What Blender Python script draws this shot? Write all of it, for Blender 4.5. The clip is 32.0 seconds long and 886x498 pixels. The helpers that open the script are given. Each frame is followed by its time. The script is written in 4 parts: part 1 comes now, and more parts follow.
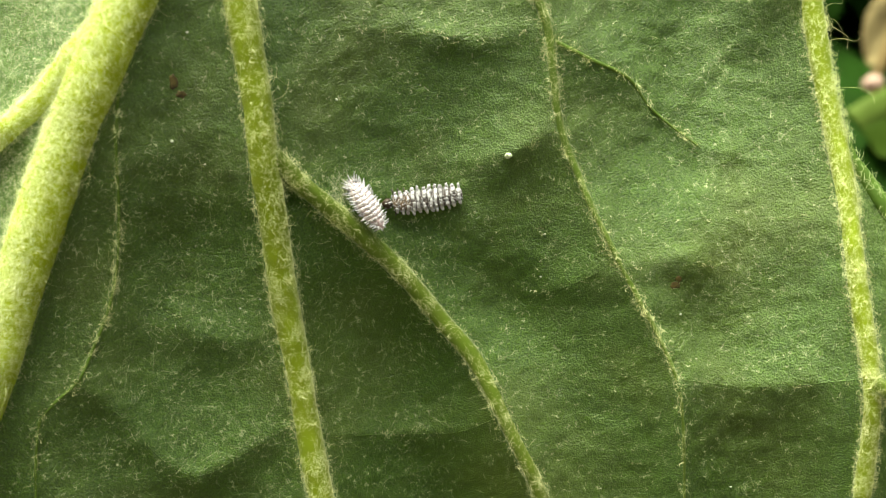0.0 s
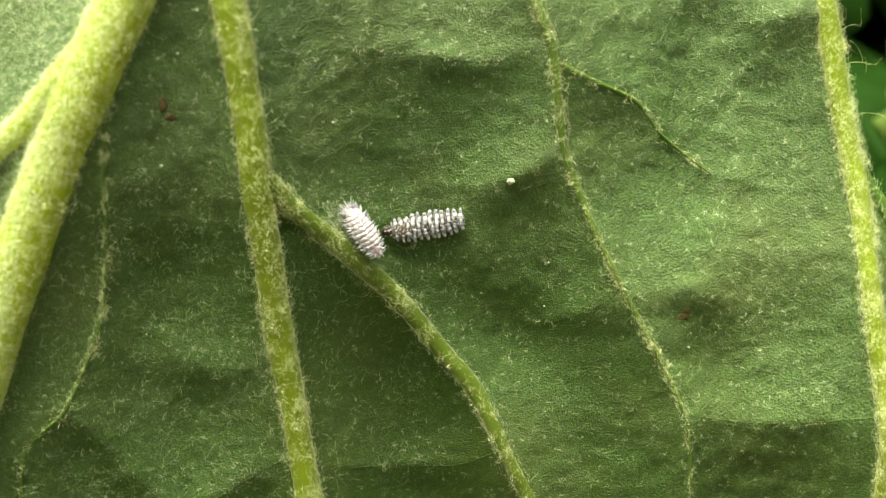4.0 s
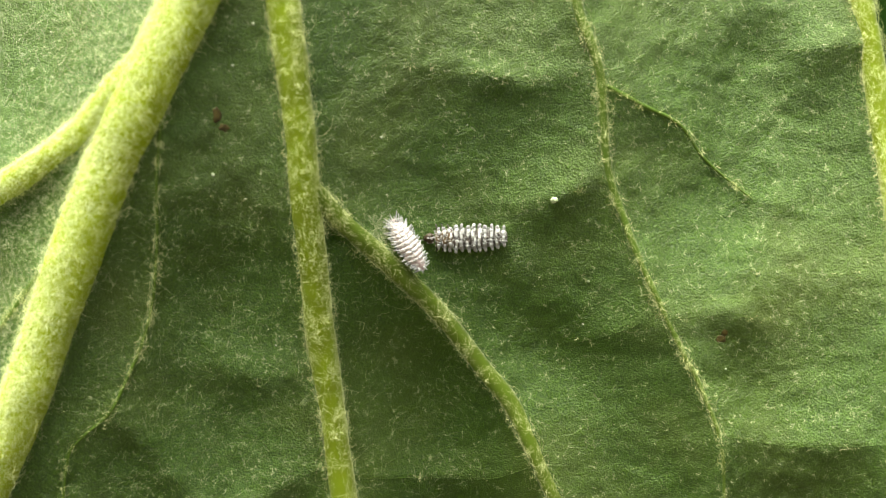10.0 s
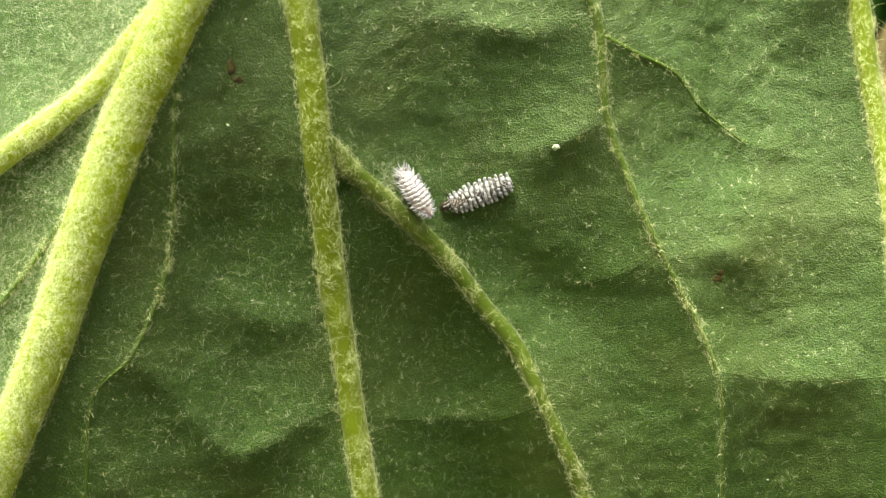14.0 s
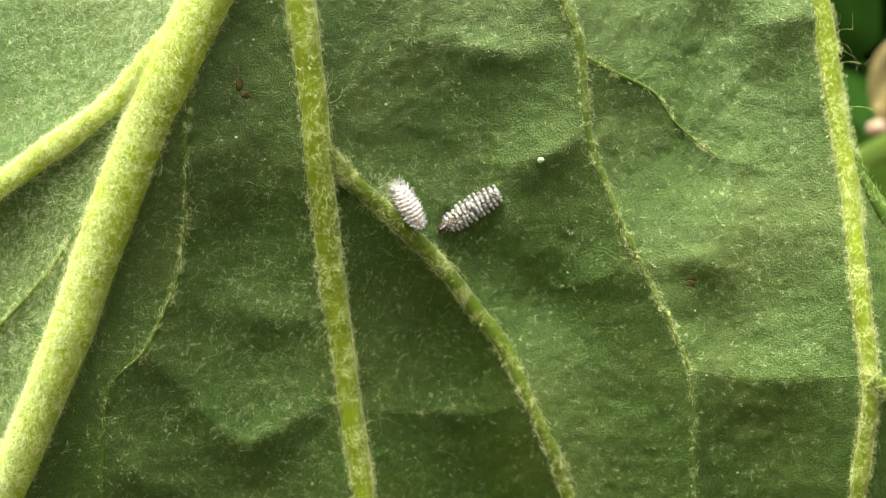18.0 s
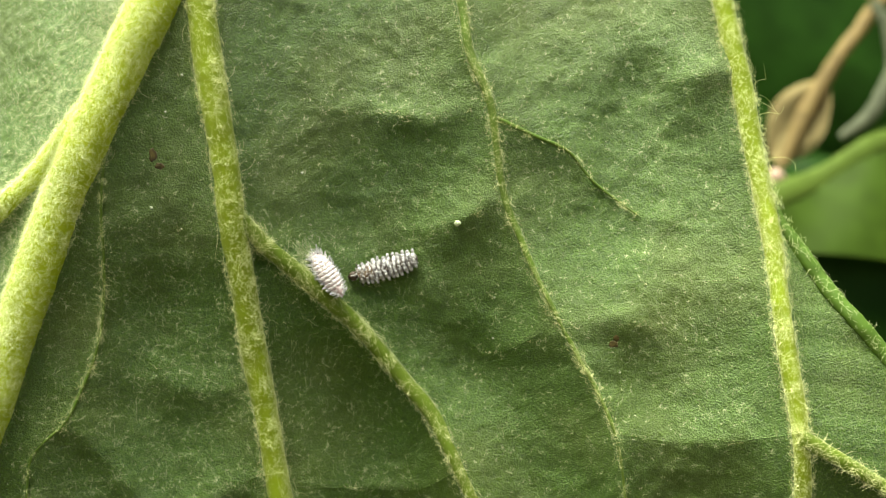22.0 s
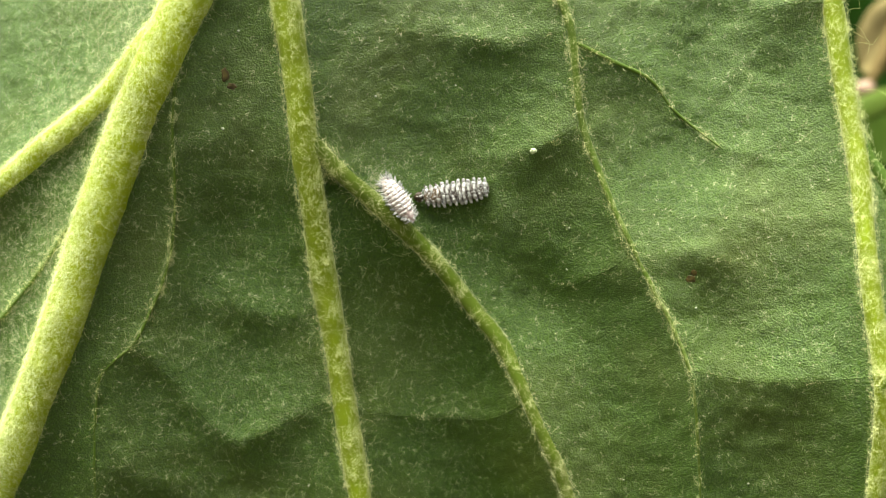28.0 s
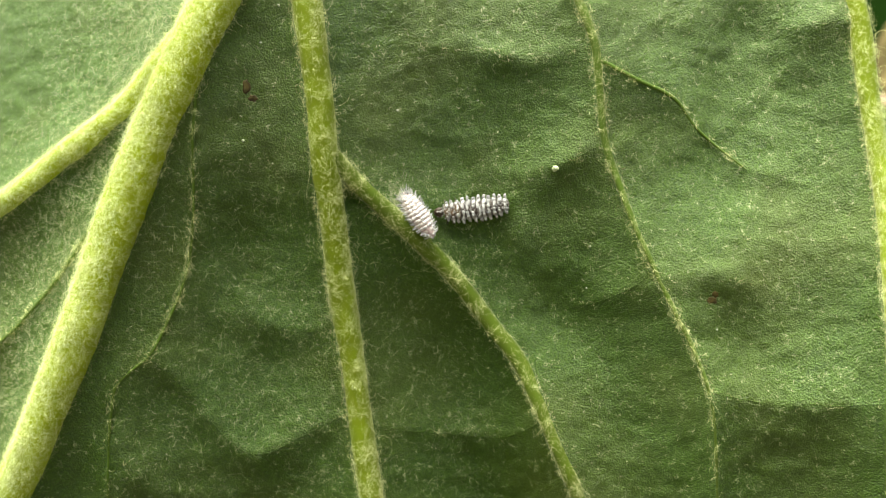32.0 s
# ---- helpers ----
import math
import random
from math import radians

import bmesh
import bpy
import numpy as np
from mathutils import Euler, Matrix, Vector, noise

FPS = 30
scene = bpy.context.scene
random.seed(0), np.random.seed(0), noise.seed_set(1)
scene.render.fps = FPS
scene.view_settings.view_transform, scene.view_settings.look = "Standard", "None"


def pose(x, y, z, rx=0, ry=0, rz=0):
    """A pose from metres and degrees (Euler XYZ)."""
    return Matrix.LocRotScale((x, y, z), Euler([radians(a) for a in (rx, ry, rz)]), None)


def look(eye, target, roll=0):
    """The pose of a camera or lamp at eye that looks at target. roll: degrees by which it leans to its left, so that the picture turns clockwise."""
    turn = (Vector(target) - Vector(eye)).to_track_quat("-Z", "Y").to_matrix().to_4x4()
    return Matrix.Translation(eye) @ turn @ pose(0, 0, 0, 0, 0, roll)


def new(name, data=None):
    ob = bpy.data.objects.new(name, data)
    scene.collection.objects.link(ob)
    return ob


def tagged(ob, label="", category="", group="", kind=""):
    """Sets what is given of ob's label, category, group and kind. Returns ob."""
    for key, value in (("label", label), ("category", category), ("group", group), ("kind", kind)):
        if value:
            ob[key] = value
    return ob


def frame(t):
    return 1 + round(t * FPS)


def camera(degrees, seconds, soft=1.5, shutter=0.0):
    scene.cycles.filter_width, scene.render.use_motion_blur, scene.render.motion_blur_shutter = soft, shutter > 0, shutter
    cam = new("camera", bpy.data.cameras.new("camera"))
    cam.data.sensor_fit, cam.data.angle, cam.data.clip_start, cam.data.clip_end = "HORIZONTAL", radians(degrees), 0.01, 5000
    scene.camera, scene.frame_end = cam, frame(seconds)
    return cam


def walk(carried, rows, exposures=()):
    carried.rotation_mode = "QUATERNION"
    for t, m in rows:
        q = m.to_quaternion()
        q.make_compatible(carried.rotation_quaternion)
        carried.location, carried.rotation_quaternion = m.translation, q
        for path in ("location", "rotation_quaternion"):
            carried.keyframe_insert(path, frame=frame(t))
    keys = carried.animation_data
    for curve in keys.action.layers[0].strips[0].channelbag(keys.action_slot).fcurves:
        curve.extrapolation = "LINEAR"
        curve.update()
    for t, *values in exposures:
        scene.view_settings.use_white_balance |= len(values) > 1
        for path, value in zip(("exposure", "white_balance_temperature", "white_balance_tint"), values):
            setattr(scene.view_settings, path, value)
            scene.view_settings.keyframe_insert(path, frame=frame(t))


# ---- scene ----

# ---- camera ----
cam = camera(36.0, 32.0, soft=1.0)
cam.data.dof.use_dof = True
cam.data.dof.focus_distance = 0.0825
cam.data.dof.aperture_fstop = 50.0
PATH = [
    (0, (-0.00163, -0.08016, 0.00032), (-0.00188, 0.01976, 0.00422), -0.77),
    (0.5, (-0.00274, -0.08084, 0.00016), (-0.00239, 0.01908, 0.00417), -0.54),
    (1, (-0.00278, -0.08142, -0.00025), (-0.00189, 0.01851, 0.00342), -0.93),
    (1.5, (-0.00321, -0.08147, -0.00087), (-0.00195, 0.01846, 0.00265), -1.00),
    (2, (-0.00258, -0.08069, -0.00099), (-0.00244, 0.01922, 0.00329), -0.88),
    (2.5, (-0.00249, -0.07977, 0.00003), (-0.00267, 0.02015, 0.00391), -0.45),
    (3, (-0.00164, -0.07850, 0.00072), (-0.00336, 0.02139, 0.00499), -0.06),
    (3.5, (-0.00023, -0.07665, 0.00222), (-0.00331, 0.02321, 0.00631), 0.14),
    (4, (-0.00005, -0.07742, 0.00247), (-0.00229, 0.02250, 0.00583), -0.27),
    (4.5, (-0.00152, -0.07874, 0.00189), (-0.00374, 0.02113, 0.00637), 0.27),
    (6.5, (-0.00131, -0.07801, 0.00196), (-0.00394, 0.02187, 0.00596), 0.26),
    (7, (-0.00090, -0.07675, 0.00241), (-0.00423, 0.02311, 0.00647), 0.41),
    (7.5, (-0.00062, -0.07625, 0.00345), (-0.00445, 0.02360, 0.00737), 0.80),
    (8, (-0.00056, -0.07747, 0.00247), (-0.00514, 0.02236, 0.00610), 1.16),
    (8.5, (-0.00226, -0.07907, 0.00190), (-0.00537, 0.02080, 0.00583), 1.20),
    (9, (-0.00168, -0.07926, 0.00216), (-0.00445, 0.02061, 0.00628), 0.96),
    (9.5, (-0.00163, -0.07911, 0.00228), (-0.00430, 0.02077, 0.00638), 1.13),
    (10, (-0.00163, -0.07865, 0.00204), (-0.00497, 0.02118, 0.00697), 1.43),
    (10.5, (-0.00137, -0.07827, 0.00219), (-0.00528, 0.02154, 0.00684), 1.45),
    (11, (-0.00185, -0.07908, 0.00209), (-0.00526, 0.02078, 0.00619), 1.27),
    (11.5, (-0.00222, -0.07935, 0.00174), (-0.00478, 0.02054, 0.00580), 1.04),
    (12, (-0.00188, -0.07932, 0.00176), (-0.00492, 0.02055, 0.00587), 1.23),
    (12.5, (-0.00244, -0.07992, 0.00128), (-0.00482, 0.01995, 0.00584), 1.40),
    (13, (-0.00273, -0.07990, 0.00123), (-0.00550, 0.01997, 0.00550), 1.33),
    (13.5, (-0.00286, -0.08081, 0.00016), (-0.00428, 0.01907, 0.00476), 0.83),
    (14, (-0.00283, -0.08158, -0.00075), (-0.00501, 0.01830, 0.00353), 0.61),
    (14.5, (-0.00365, -0.08341, -0.00285), (-0.00504, 0.01642, 0.00288), 0.73),
    (16.5, (-0.00001, -0.08509, 0.00089), (-0.00494, 0.01474, 0.00400), 0.53),
    (17, (0.00036, -0.08606, 0.00001), (-0.00366, 0.01379, 0.00378), 0.27),
    (17.5, (0.00089, -0.08704, -0.00152), (-0.00337, 0.01278, 0.00267), 0.70),
    (18, (-0.00077, -0.08767, -0.00145), (-0.00456, 0.01213, 0.00368), 1.17),
    (18.5, (-0.00159, -0.08947, -0.00116), (-0.00312, 0.01045, 0.00259), 0.73),
    (19, (-0.00061, -0.08981, -0.00191), (-0.00382, 0.00996, 0.00402), 0.68),
    (19.5, (-0.00165, -0.08896, -0.00156), (-0.00411, 0.01081, 0.00482), 0.60),
    (20, (-0.00164, -0.08916, -0.00156), (-0.00425, 0.01061, 0.00467), 0.61),
    (20.5, (0.00009, -0.09001, -0.00356), (-0.00350, 0.00976, 0.00223), 0.49),
    (21, (0.00211, -0.08330, -0.00053), (-0.00593, 0.01629, 0.00365), -0.17),
    (21.5, (-0.00085, -0.08053, -0.00150), (-0.00601, 0.01900, 0.00670), 0.62),
    (21.8, (0.01047, -0.08562, -0.00274), (-0.00532, 0.01204, 0.01192), 0.56),
    (22, (0.01317, -0.08526, -0.00681), (-0.00069, 0.01245, 0.00935), 0.41),
    (22.5, (0.01566, -0.08667, -0.00841), (0.00138, 0.01107, 0.00715), 0.43),
    (23, (0.01267, -0.08932, -0.01140), (-0.00565, 0.00802, 0.00233), 2.50),
    (23.5, (0.01189, -0.08629, -0.00952), (-0.00585, 0.01121, 0.00388), 1.99),
    (24, (0.01296, -0.08550, -0.00986), (-0.00362, 0.01216, 0.00385), 1.47),
    (24.5, (0.01262, -0.08645, -0.01020), (-0.00461, 0.01116, 0.00304), 1.40),
    (25, (0.01250, -0.08580, -0.00971), (-0.00436, 0.01174, 0.00447), 1.49),
    (25.5, (0.01263, -0.08490, -0.00929), (-0.00525, 0.01244, 0.00504), 1.77),
    (27.5, (0.01197, -0.08512, -0.00678), (-0.00538, 0.01275, 0.00412), 2.05),
    (28, (0.01222, -0.08373, -0.00647), (-0.00615, 0.01399, 0.00422), 2.11),
    (28.5, (0.01229, -0.08314, -0.00541), (-0.00579, 0.01469, 0.00466), 2.18),
    (29, (0.01276, -0.08286, -0.00663), (-0.00774, 0.01431, 0.00513), 2.98),
    (29.5, (0.01145, -0.08370, -0.00631), (-0.00711, 0.01395, 0.00470), 2.69),
    (30, (0.01188, -0.08334, -0.00583), (-0.00777, 0.01414, 0.00475), 2.64),
    (30.5, (0.01179, -0.08408, -0.00614), (-0.00723, 0.01351, 0.00461), 2.77),
    (31, (0.01243, -0.08329, -0.00587), (-0.00772, 0.01412, 0.00437), 2.78),
    (31.5, (0.01151, -0.08355, -0.00558), (-0.00752, 0.01407, 0.00485), 2.96),
    (32, (0.01136, -0.08337, -0.00553), (-0.00757, 0.01423, 0.00525), 3.13),
]
walk(cam, [(t, look(eye, target, roll)) for t, eye, target, roll in PATH],
     exposures=[(0, 1.23, 7700, 1), (10, 1.23, 7700, 1), (18, 1.24, 7700, 1), (21.5, 1.24, 7700, 1), (23, 1.40, 7700, 1), (24, 1.24, 7700, 1), (26, 1.22, 7700, 1), (32, 1.20, 7700, 1)])

# ---- light ----
SUN_FROM = Vector((-0.18, -0.36, 0.90)).normalized()
world = bpy.data.worlds.new("sky")
scene.world = world
world.use_nodes = True
nt = world.node_tree
sky = nt.nodes.new("ShaderNodeTexSky")
sky.sky_type, sky.sun_disc = "NISHITA", False
sky.sun_elevation = math.asin(SUN_FROM.z)
sky.sun_rotation = math.atan2(SUN_FROM.x, SUN_FROM.y)
sky.dust_density = 3.0
nt.links.new(sky.outputs[0], nt.nodes["Background"].inputs[0])
nt.nodes["Background"].inputs[1].default_value = 0.080
sun = new("sun", bpy.data.lights.new("sun", "SUN"))
sun.data.energy, sun.data.angle, sun.data.color = 7.6, radians(46), (0.98, 0.99, 0.96)
sun.matrix_world = look(tuple(SUN_FROM * 2), (0, 0, 0))

# ---- plan of the leaf, in millimetres: x across, z up, y away from the viewer ----
DEPTHS = [(-16.5, 12.3, -6.5), (11.9, 1.2, -0.9), (-3.4, 1.9, 2.6), (22.2, -4.7, -2.0), (-11.1, 7.8, -2.7),
          (-22.7, 11.2, -7.0), (4.9, 14.8, -2.4), (8.8, 2.1, -0.6), (-10.8, -6.9, 1.8), (4.9, 10.1, -1.1),
          (-24.3, -6.1, -5.0), (-21.9, -3.7, -4.3), (2.1, 8.9, -0.3), (23.0, 12.7, 0.6), (1.0, -4.5, 2.4), (5.0, -12.0, 1.6), (-29.0, -8.0, -5.8), (-30, -14, -5.5), (-10, -15, 1.6), (20, -14, -1.5)]
MAIN_LINE = [(60, -1.0), (27.1, -14.3), (14.8, -19.7), (4.4, -24.4), (-2.8, -26.9), (-10.0, -29.9), (-18.2, -33.5), (-60, -50.0)]


def line_at(line, z):
    zs, xs = np.array(sorted(line)).T
    return np.interp(z, zs, xs)


def plate(x, z, cx, cz):
    r2 = (x - cx) ** 2 + (z - cz) ** 2 + 1e-6
    return 0.5 * r2 * np.log(r2)


def bent_sheet(stiff=25.0):
    """A thin plate bent to lie near the given depths."""
    cx, cz, cy = np.array(DEPTHS).T
    n = len(cx)
    a = np.zeros((n + 3, n + 3))
    a[:n, :n] = plate(cx[:, None], cz[:, None], cx[None], cz[None]) + stiff * np.eye(n)
    a[:n, n:] = a[n:, :n].T
    p = np.stack([np.ones(n), cx, cz], 1)
    a[:n, n:], a[n:, :n] = p, p.T
    return np.linalg.solve(a, np.r_[cy, 0, 0, 0])


SHEET = bent_sheet()


def base_depth(x, z):
    """The smooth lie of the blade, without its quilting."""
    x, z = np.asarray(x, float), np.asarray(z, float)
    u, v = 28.0 * np.tanh(x / 28.0 * 0.9) / 0.9, 18.0 * np.tanh((z - 3) / 18.0 * 0.9) / 0.9 + 3
    total = SHEET[-3] + SHEET[-2] * u + SHEET[-1] * v
    for w, (cx, cz, cy) in zip(SHEET, DEPTHS):
        total = total + w * plate(u, v, cx, cz)
    left = line_at(MAIN_LINE, z) - x
    fold = 0.45 * (np.sqrt(left * left + 1.0) + left) / 2
    low = np.maximum(0.0, 5.0 - z)
    return total + fold + (0.006 + 0.005 * np.clip((x + 4) / 8.0, 0, 1)) * low * low


VEINS = {
    "main": ([(-12.0, 33.0), (-14.3, 27.1), (-16.1, 22.6), (-18.1, 18.3), (-19.7, 14.9), (-21.4, 11.4), (-23.0, 7.9), (-24.4, 4.4), (-25.7, 0.8), (-27.0, -2.8), (-28.5, -6.4), (-30.1, -10.1), (-31.6, -13.1), (-34.0, -18.4)], 1.75, 1.2, 1, 4.5),
    "main_side": ([(-20.5, 15.2), (-21.8, 13.9), (-23.7, 11.8), (-26.2, 10.0), (-29.4, 8.1), (-32.2, 6.3), (-36.0, 4.4), (-40.8, 2.4)], 0.85, 0.7, 1, 3.5),
    "mid": ([(-14.3, 27.1), (-13.6, 22.7), (-13.1, 18.6), (-12.6, 15.2), (-12.2, 11.8), (-12.0, 8.3), (-11.6, 4.8), (-11.3, 1.1), (-10.8, -2.6), (-10.3, -6.4), (-9.7, -10.3), (-9.2, -13.5), (-8.5, -19.0)], 1.0, 0.74, 1, 4.0),
    "curve": ([(-11.8, 9.2), (-10.2, 7.5), (-8.5, 6.0), (-6.7, 4.4), (-5.0, 2.8), (-3.3, 0.9), (-1.8, -1.0), (-0.2, -2.9), (1.0, -5.1), (2.1, -7.5), (3.4, -10.2), (4.6, -13.5), (6.4, -19.3)], 0.62, 0.42, 1, 3.2),
    "third": ([(0.4, 33.0), (1.6, 28.5), (2.2, 24.8), (2.7, 21.9), (3.1, 19.4), (3.8, 17.7), (4.4, 15.9), (4.7, 13.4), (5.1, 10.5), (6.0, 8.0), (7.1, 5.4), (8.2, 3.2), (9.3, 1.0), (10.5, -1.2), (11.5, -3.4), (12.1, -5.3), (12.4, -8.3), (12.7, -13.1), (13.2, -18.9)], 0.42, 0.03, 0.9, 2.8),
    "third_side": ([(4.7, 15.3), (6.9, 14.3), (9.2, 13.3), (10.7, 11.5), (13.6, 9.3)], 0.16, 0.06, 0.6, 2.2),
    "edge": ([(18.2, 29.3), (18.9, 23.7), (19.5, 20.0), (20.1, 17.1), (20.6, 13.7), (21.1, 10.7), (21.6, 7.4), (21.9, 3.7), (22.3, 0.0), (22.8, -3.6), (23.0, -7.3), (22.9, -10.4), (22.9, -13.5), (23.0, -18.5)], 0.72, 0.5, 1, 3.5),
    "thin": ([(-19.2, 13.1), (-19.7, 9.7), (-19.9, 6.3), (-20.3, 2.7), (-20.9, 0.2), (-21.8, -2.0), (-22.7, -3.9), (-24.0, -5.1), (-24.9, -6.2), (-25.3, -8.6), (-25.6, -11.9), (-26.1, -18.4)], 0.13, 0.1, 0.55, 2),
    "left": ([(-26.1, 4.0), (-28.8, 0.8), (-32.0, -2.3), (-35.3, -4.7)], 0.18, 0.12, 0.6, 2.0),
    "tie_upper": ([(4.7, 10.2), (2.3, 9.1), (-1.1, 8.7), (-3.7, 9.2)], 0.07, 0.03, 0.8, 2.8),
    "tie_loop": ([(-11.0, -6.9), (-13.1, -8.1), (-16.3, -9.8), (-18.4, -9.0), (-20.4, -6.4), (-22.6, -4.2)], 0.07, 0.05, 0.55, 2.8),
    "tie_left": ([(-11.5, -1.5), (-14.1, -1.9), (-16.5, -1.2), (-19.1, 1.7)], 0.05, 0.03, 0.5, 2.2),
    "tie_inner": ([(8.2, 2.6), (6.8, 1.7), (4.6, 0.9), (2.0, 0.4)], 0.06, 0.03, 0.6, 2.4),
    "tie_outer": ([(8.9, 2.2), (11.8, 2.5), (14.7, 2.1), (17.3, 1.0)], 0.06, 0.03, 0.5, 2.8),
    "tie_low_right": ([(12.0, -4.4), (15.7, -4.9), (19.2, -4.8), (22.8, -4.4)], 0.07, 0.06, 0.5, 2.8),
    "tie_low": ([(1.6, -6.7), (-1.3, -7.9), (-5.2, -7.9), (-9.4, -7.8)], 0.06, 0.05, 0.5, 2.6),
    "tie_top": ([(4.0, 16.0), (0.7, 15.5), (-3.0, 15.9), (-6.6, 16.1), (-10.1, 15.3)], 0.06, 0.03, 0.5, 2.6),
    "tie_corner": ([(19.8, 18.4), (17.0, 17.9), (13.6, 18.1)], 0.06, 0.03, 0.85, 2.4),
    "tie_right": ([(21.6, 4.0), (19.1, 5.1), (16.5, 4.3), (13.6, 5.0)], 0.05, 0.03, 0.35, 3),
    "tie_foot": ([(-25.1, -9.7), (-23.4, -12.3), (-21.8, -15.8)], 0.06, 0.04, 0.75, 2),
    "tie_left_top": ([(-19.4, 8.7), (-17.2, 8.3), (-14.8, 8.2)], 0.05, 0.03, 0.6, 1.8),
}


EDGE_LINE = [(z, x) for x, z in VEINS["edge"][0]] + [(60, VEINS["edge"][0][0][0] - 3), (-60, VEINS["edge"][0][-1][0] - 6)]


def polyline(points, step=0.3):
    """Even points along a smooth curve through the given ones."""
    p = np.array(points, float)
    p = np.vstack([2 * p[0] - p[1], p, 2 * p[-1] - p[-2]])
    out = []
    for a, b, c, d in zip(p, p[1:], p[2:], p[3:]):
        n = max(2, int(np.linalg.norm(c - b) / step))
        for s in np.arange(n) / n:
            out.append(0.5 * (2 * b + (c - a) * s + (2 * a - 5 * b + 4 * c - d) * s**2 + (3 * b - a - 3 * c + d) * s**3))
    out.append(p[-2])
    return np.array(out)


CURVES = {name: polyline(points) for name, (points, *rest) in VEINS.items()}


def value_noise(x, z, size, seed):
    """Smooth noise over the blade, about -1 to 1."""
    gen = np.random.RandomState(seed)
    table = gen.uniform(-1, 1, (64, 64))
    u, v = np.asarray(x) / size, np.asarray(z) / size
    i, j = np.floor(u).astype(int), np.floor(v).astype(int)
    a, b = u - i, v - j
    a, b = a * a * (3 - 2 * a), b * b * (3 - 2 * b)
    g = lambda m, n: table[m % 64, n % 64]
    return (g(i, j) * (1 - a) + g(i + 1, j) * a) * (1 - b) + (g(i, j + 1) * (1 - a) + g(i + 1, j + 1) * a) * b


def distance_to(curve, x, z):
    best = np.full(np.shape(x), 1e9)
    pts = np.vstack([curve[:-1:3], curve[-1:]])
    for (ax, az), (bx, bz) in zip(pts, pts[1:]):
        dx, dz = bx - ax, bz - az
        s = np.clip(((x - ax) * dx + (z - az) * dz) / (dx * dx + dz * dz + 1e-9), 0, 1)
        best = np.minimum(best, (x - ax - s * dx) ** 2 + (z - az - s * dz) ** 2)
    return np.sqrt(best)


# folds that die out in the open field of the blade
OPEN_ENDED = ("third_side", "tie_upper", "tie_inner", "tie_outer", "tie_corner", "tie_right", "tie_left", "tie_left_top", "tie_foot", "tie_top")
LAPS = [("tie_upper", 0.50, 3.6, 3.0), ("tie_low_right", 0.20, 2.6, 2.2), ("tie_loop", 0.28, 2.6, 1.4), ("tie_top", 0.12, 3.0, 1.6), ("tie_corner", 0.32, 3.0, 2.2),
        ("tie_left", 0.22, 2.5, 1.1), ("tie_inner", 0.30, 3.0, 1.2), ("tie_outer", 0.10, 3.0, 1.5), ("tie_low", 0.22, 3.0, 1.2), ("tie_right", 0.10, 2.5, 1.3)]
QUILT = 2.8
GRID = 0.11
FILLET = 0.35
GRID_X, GRID_Z = np.arange(-56.0, 32.0, GRID), np.arange(-26.0, 34.0, GRID)


def veinlet_net(x, z, size, seed):
    """Raised lines between the small cells of a leaf's netted veinlets: 1 on a line, 0 within a cell."""
    gen = np.random.RandomState(seed)
    jx, jz = gen.uniform(0.1, 0.9, (2, 64, 64))
    u = (x + 0.7 * value_noise(x, z, 2.3, seed + 1)) / size
    v = (z + 0.7 * value_noise(x, z, 2.3, seed + 2)) / (size * 0.8)
    i, j = np.floor(u).astype(int), np.floor(v).astype(int)
    first, second = np.full(u.shape, 9.0), np.full(u.shape, 9.0)
    for a in (-1, 0, 1):
        for b in (-1, 0, 1):
            m, n = (i + a) % 64, (j + b) % 64
            d = np.hypot(i + a + jx[m, n] - u, j + b + jz[m, n] - v)
            second = np.minimum(second, np.maximum(first, d))
            first = np.minimum(first, d)
    return np.exp(-((second - first) / 0.22) ** 1.3)


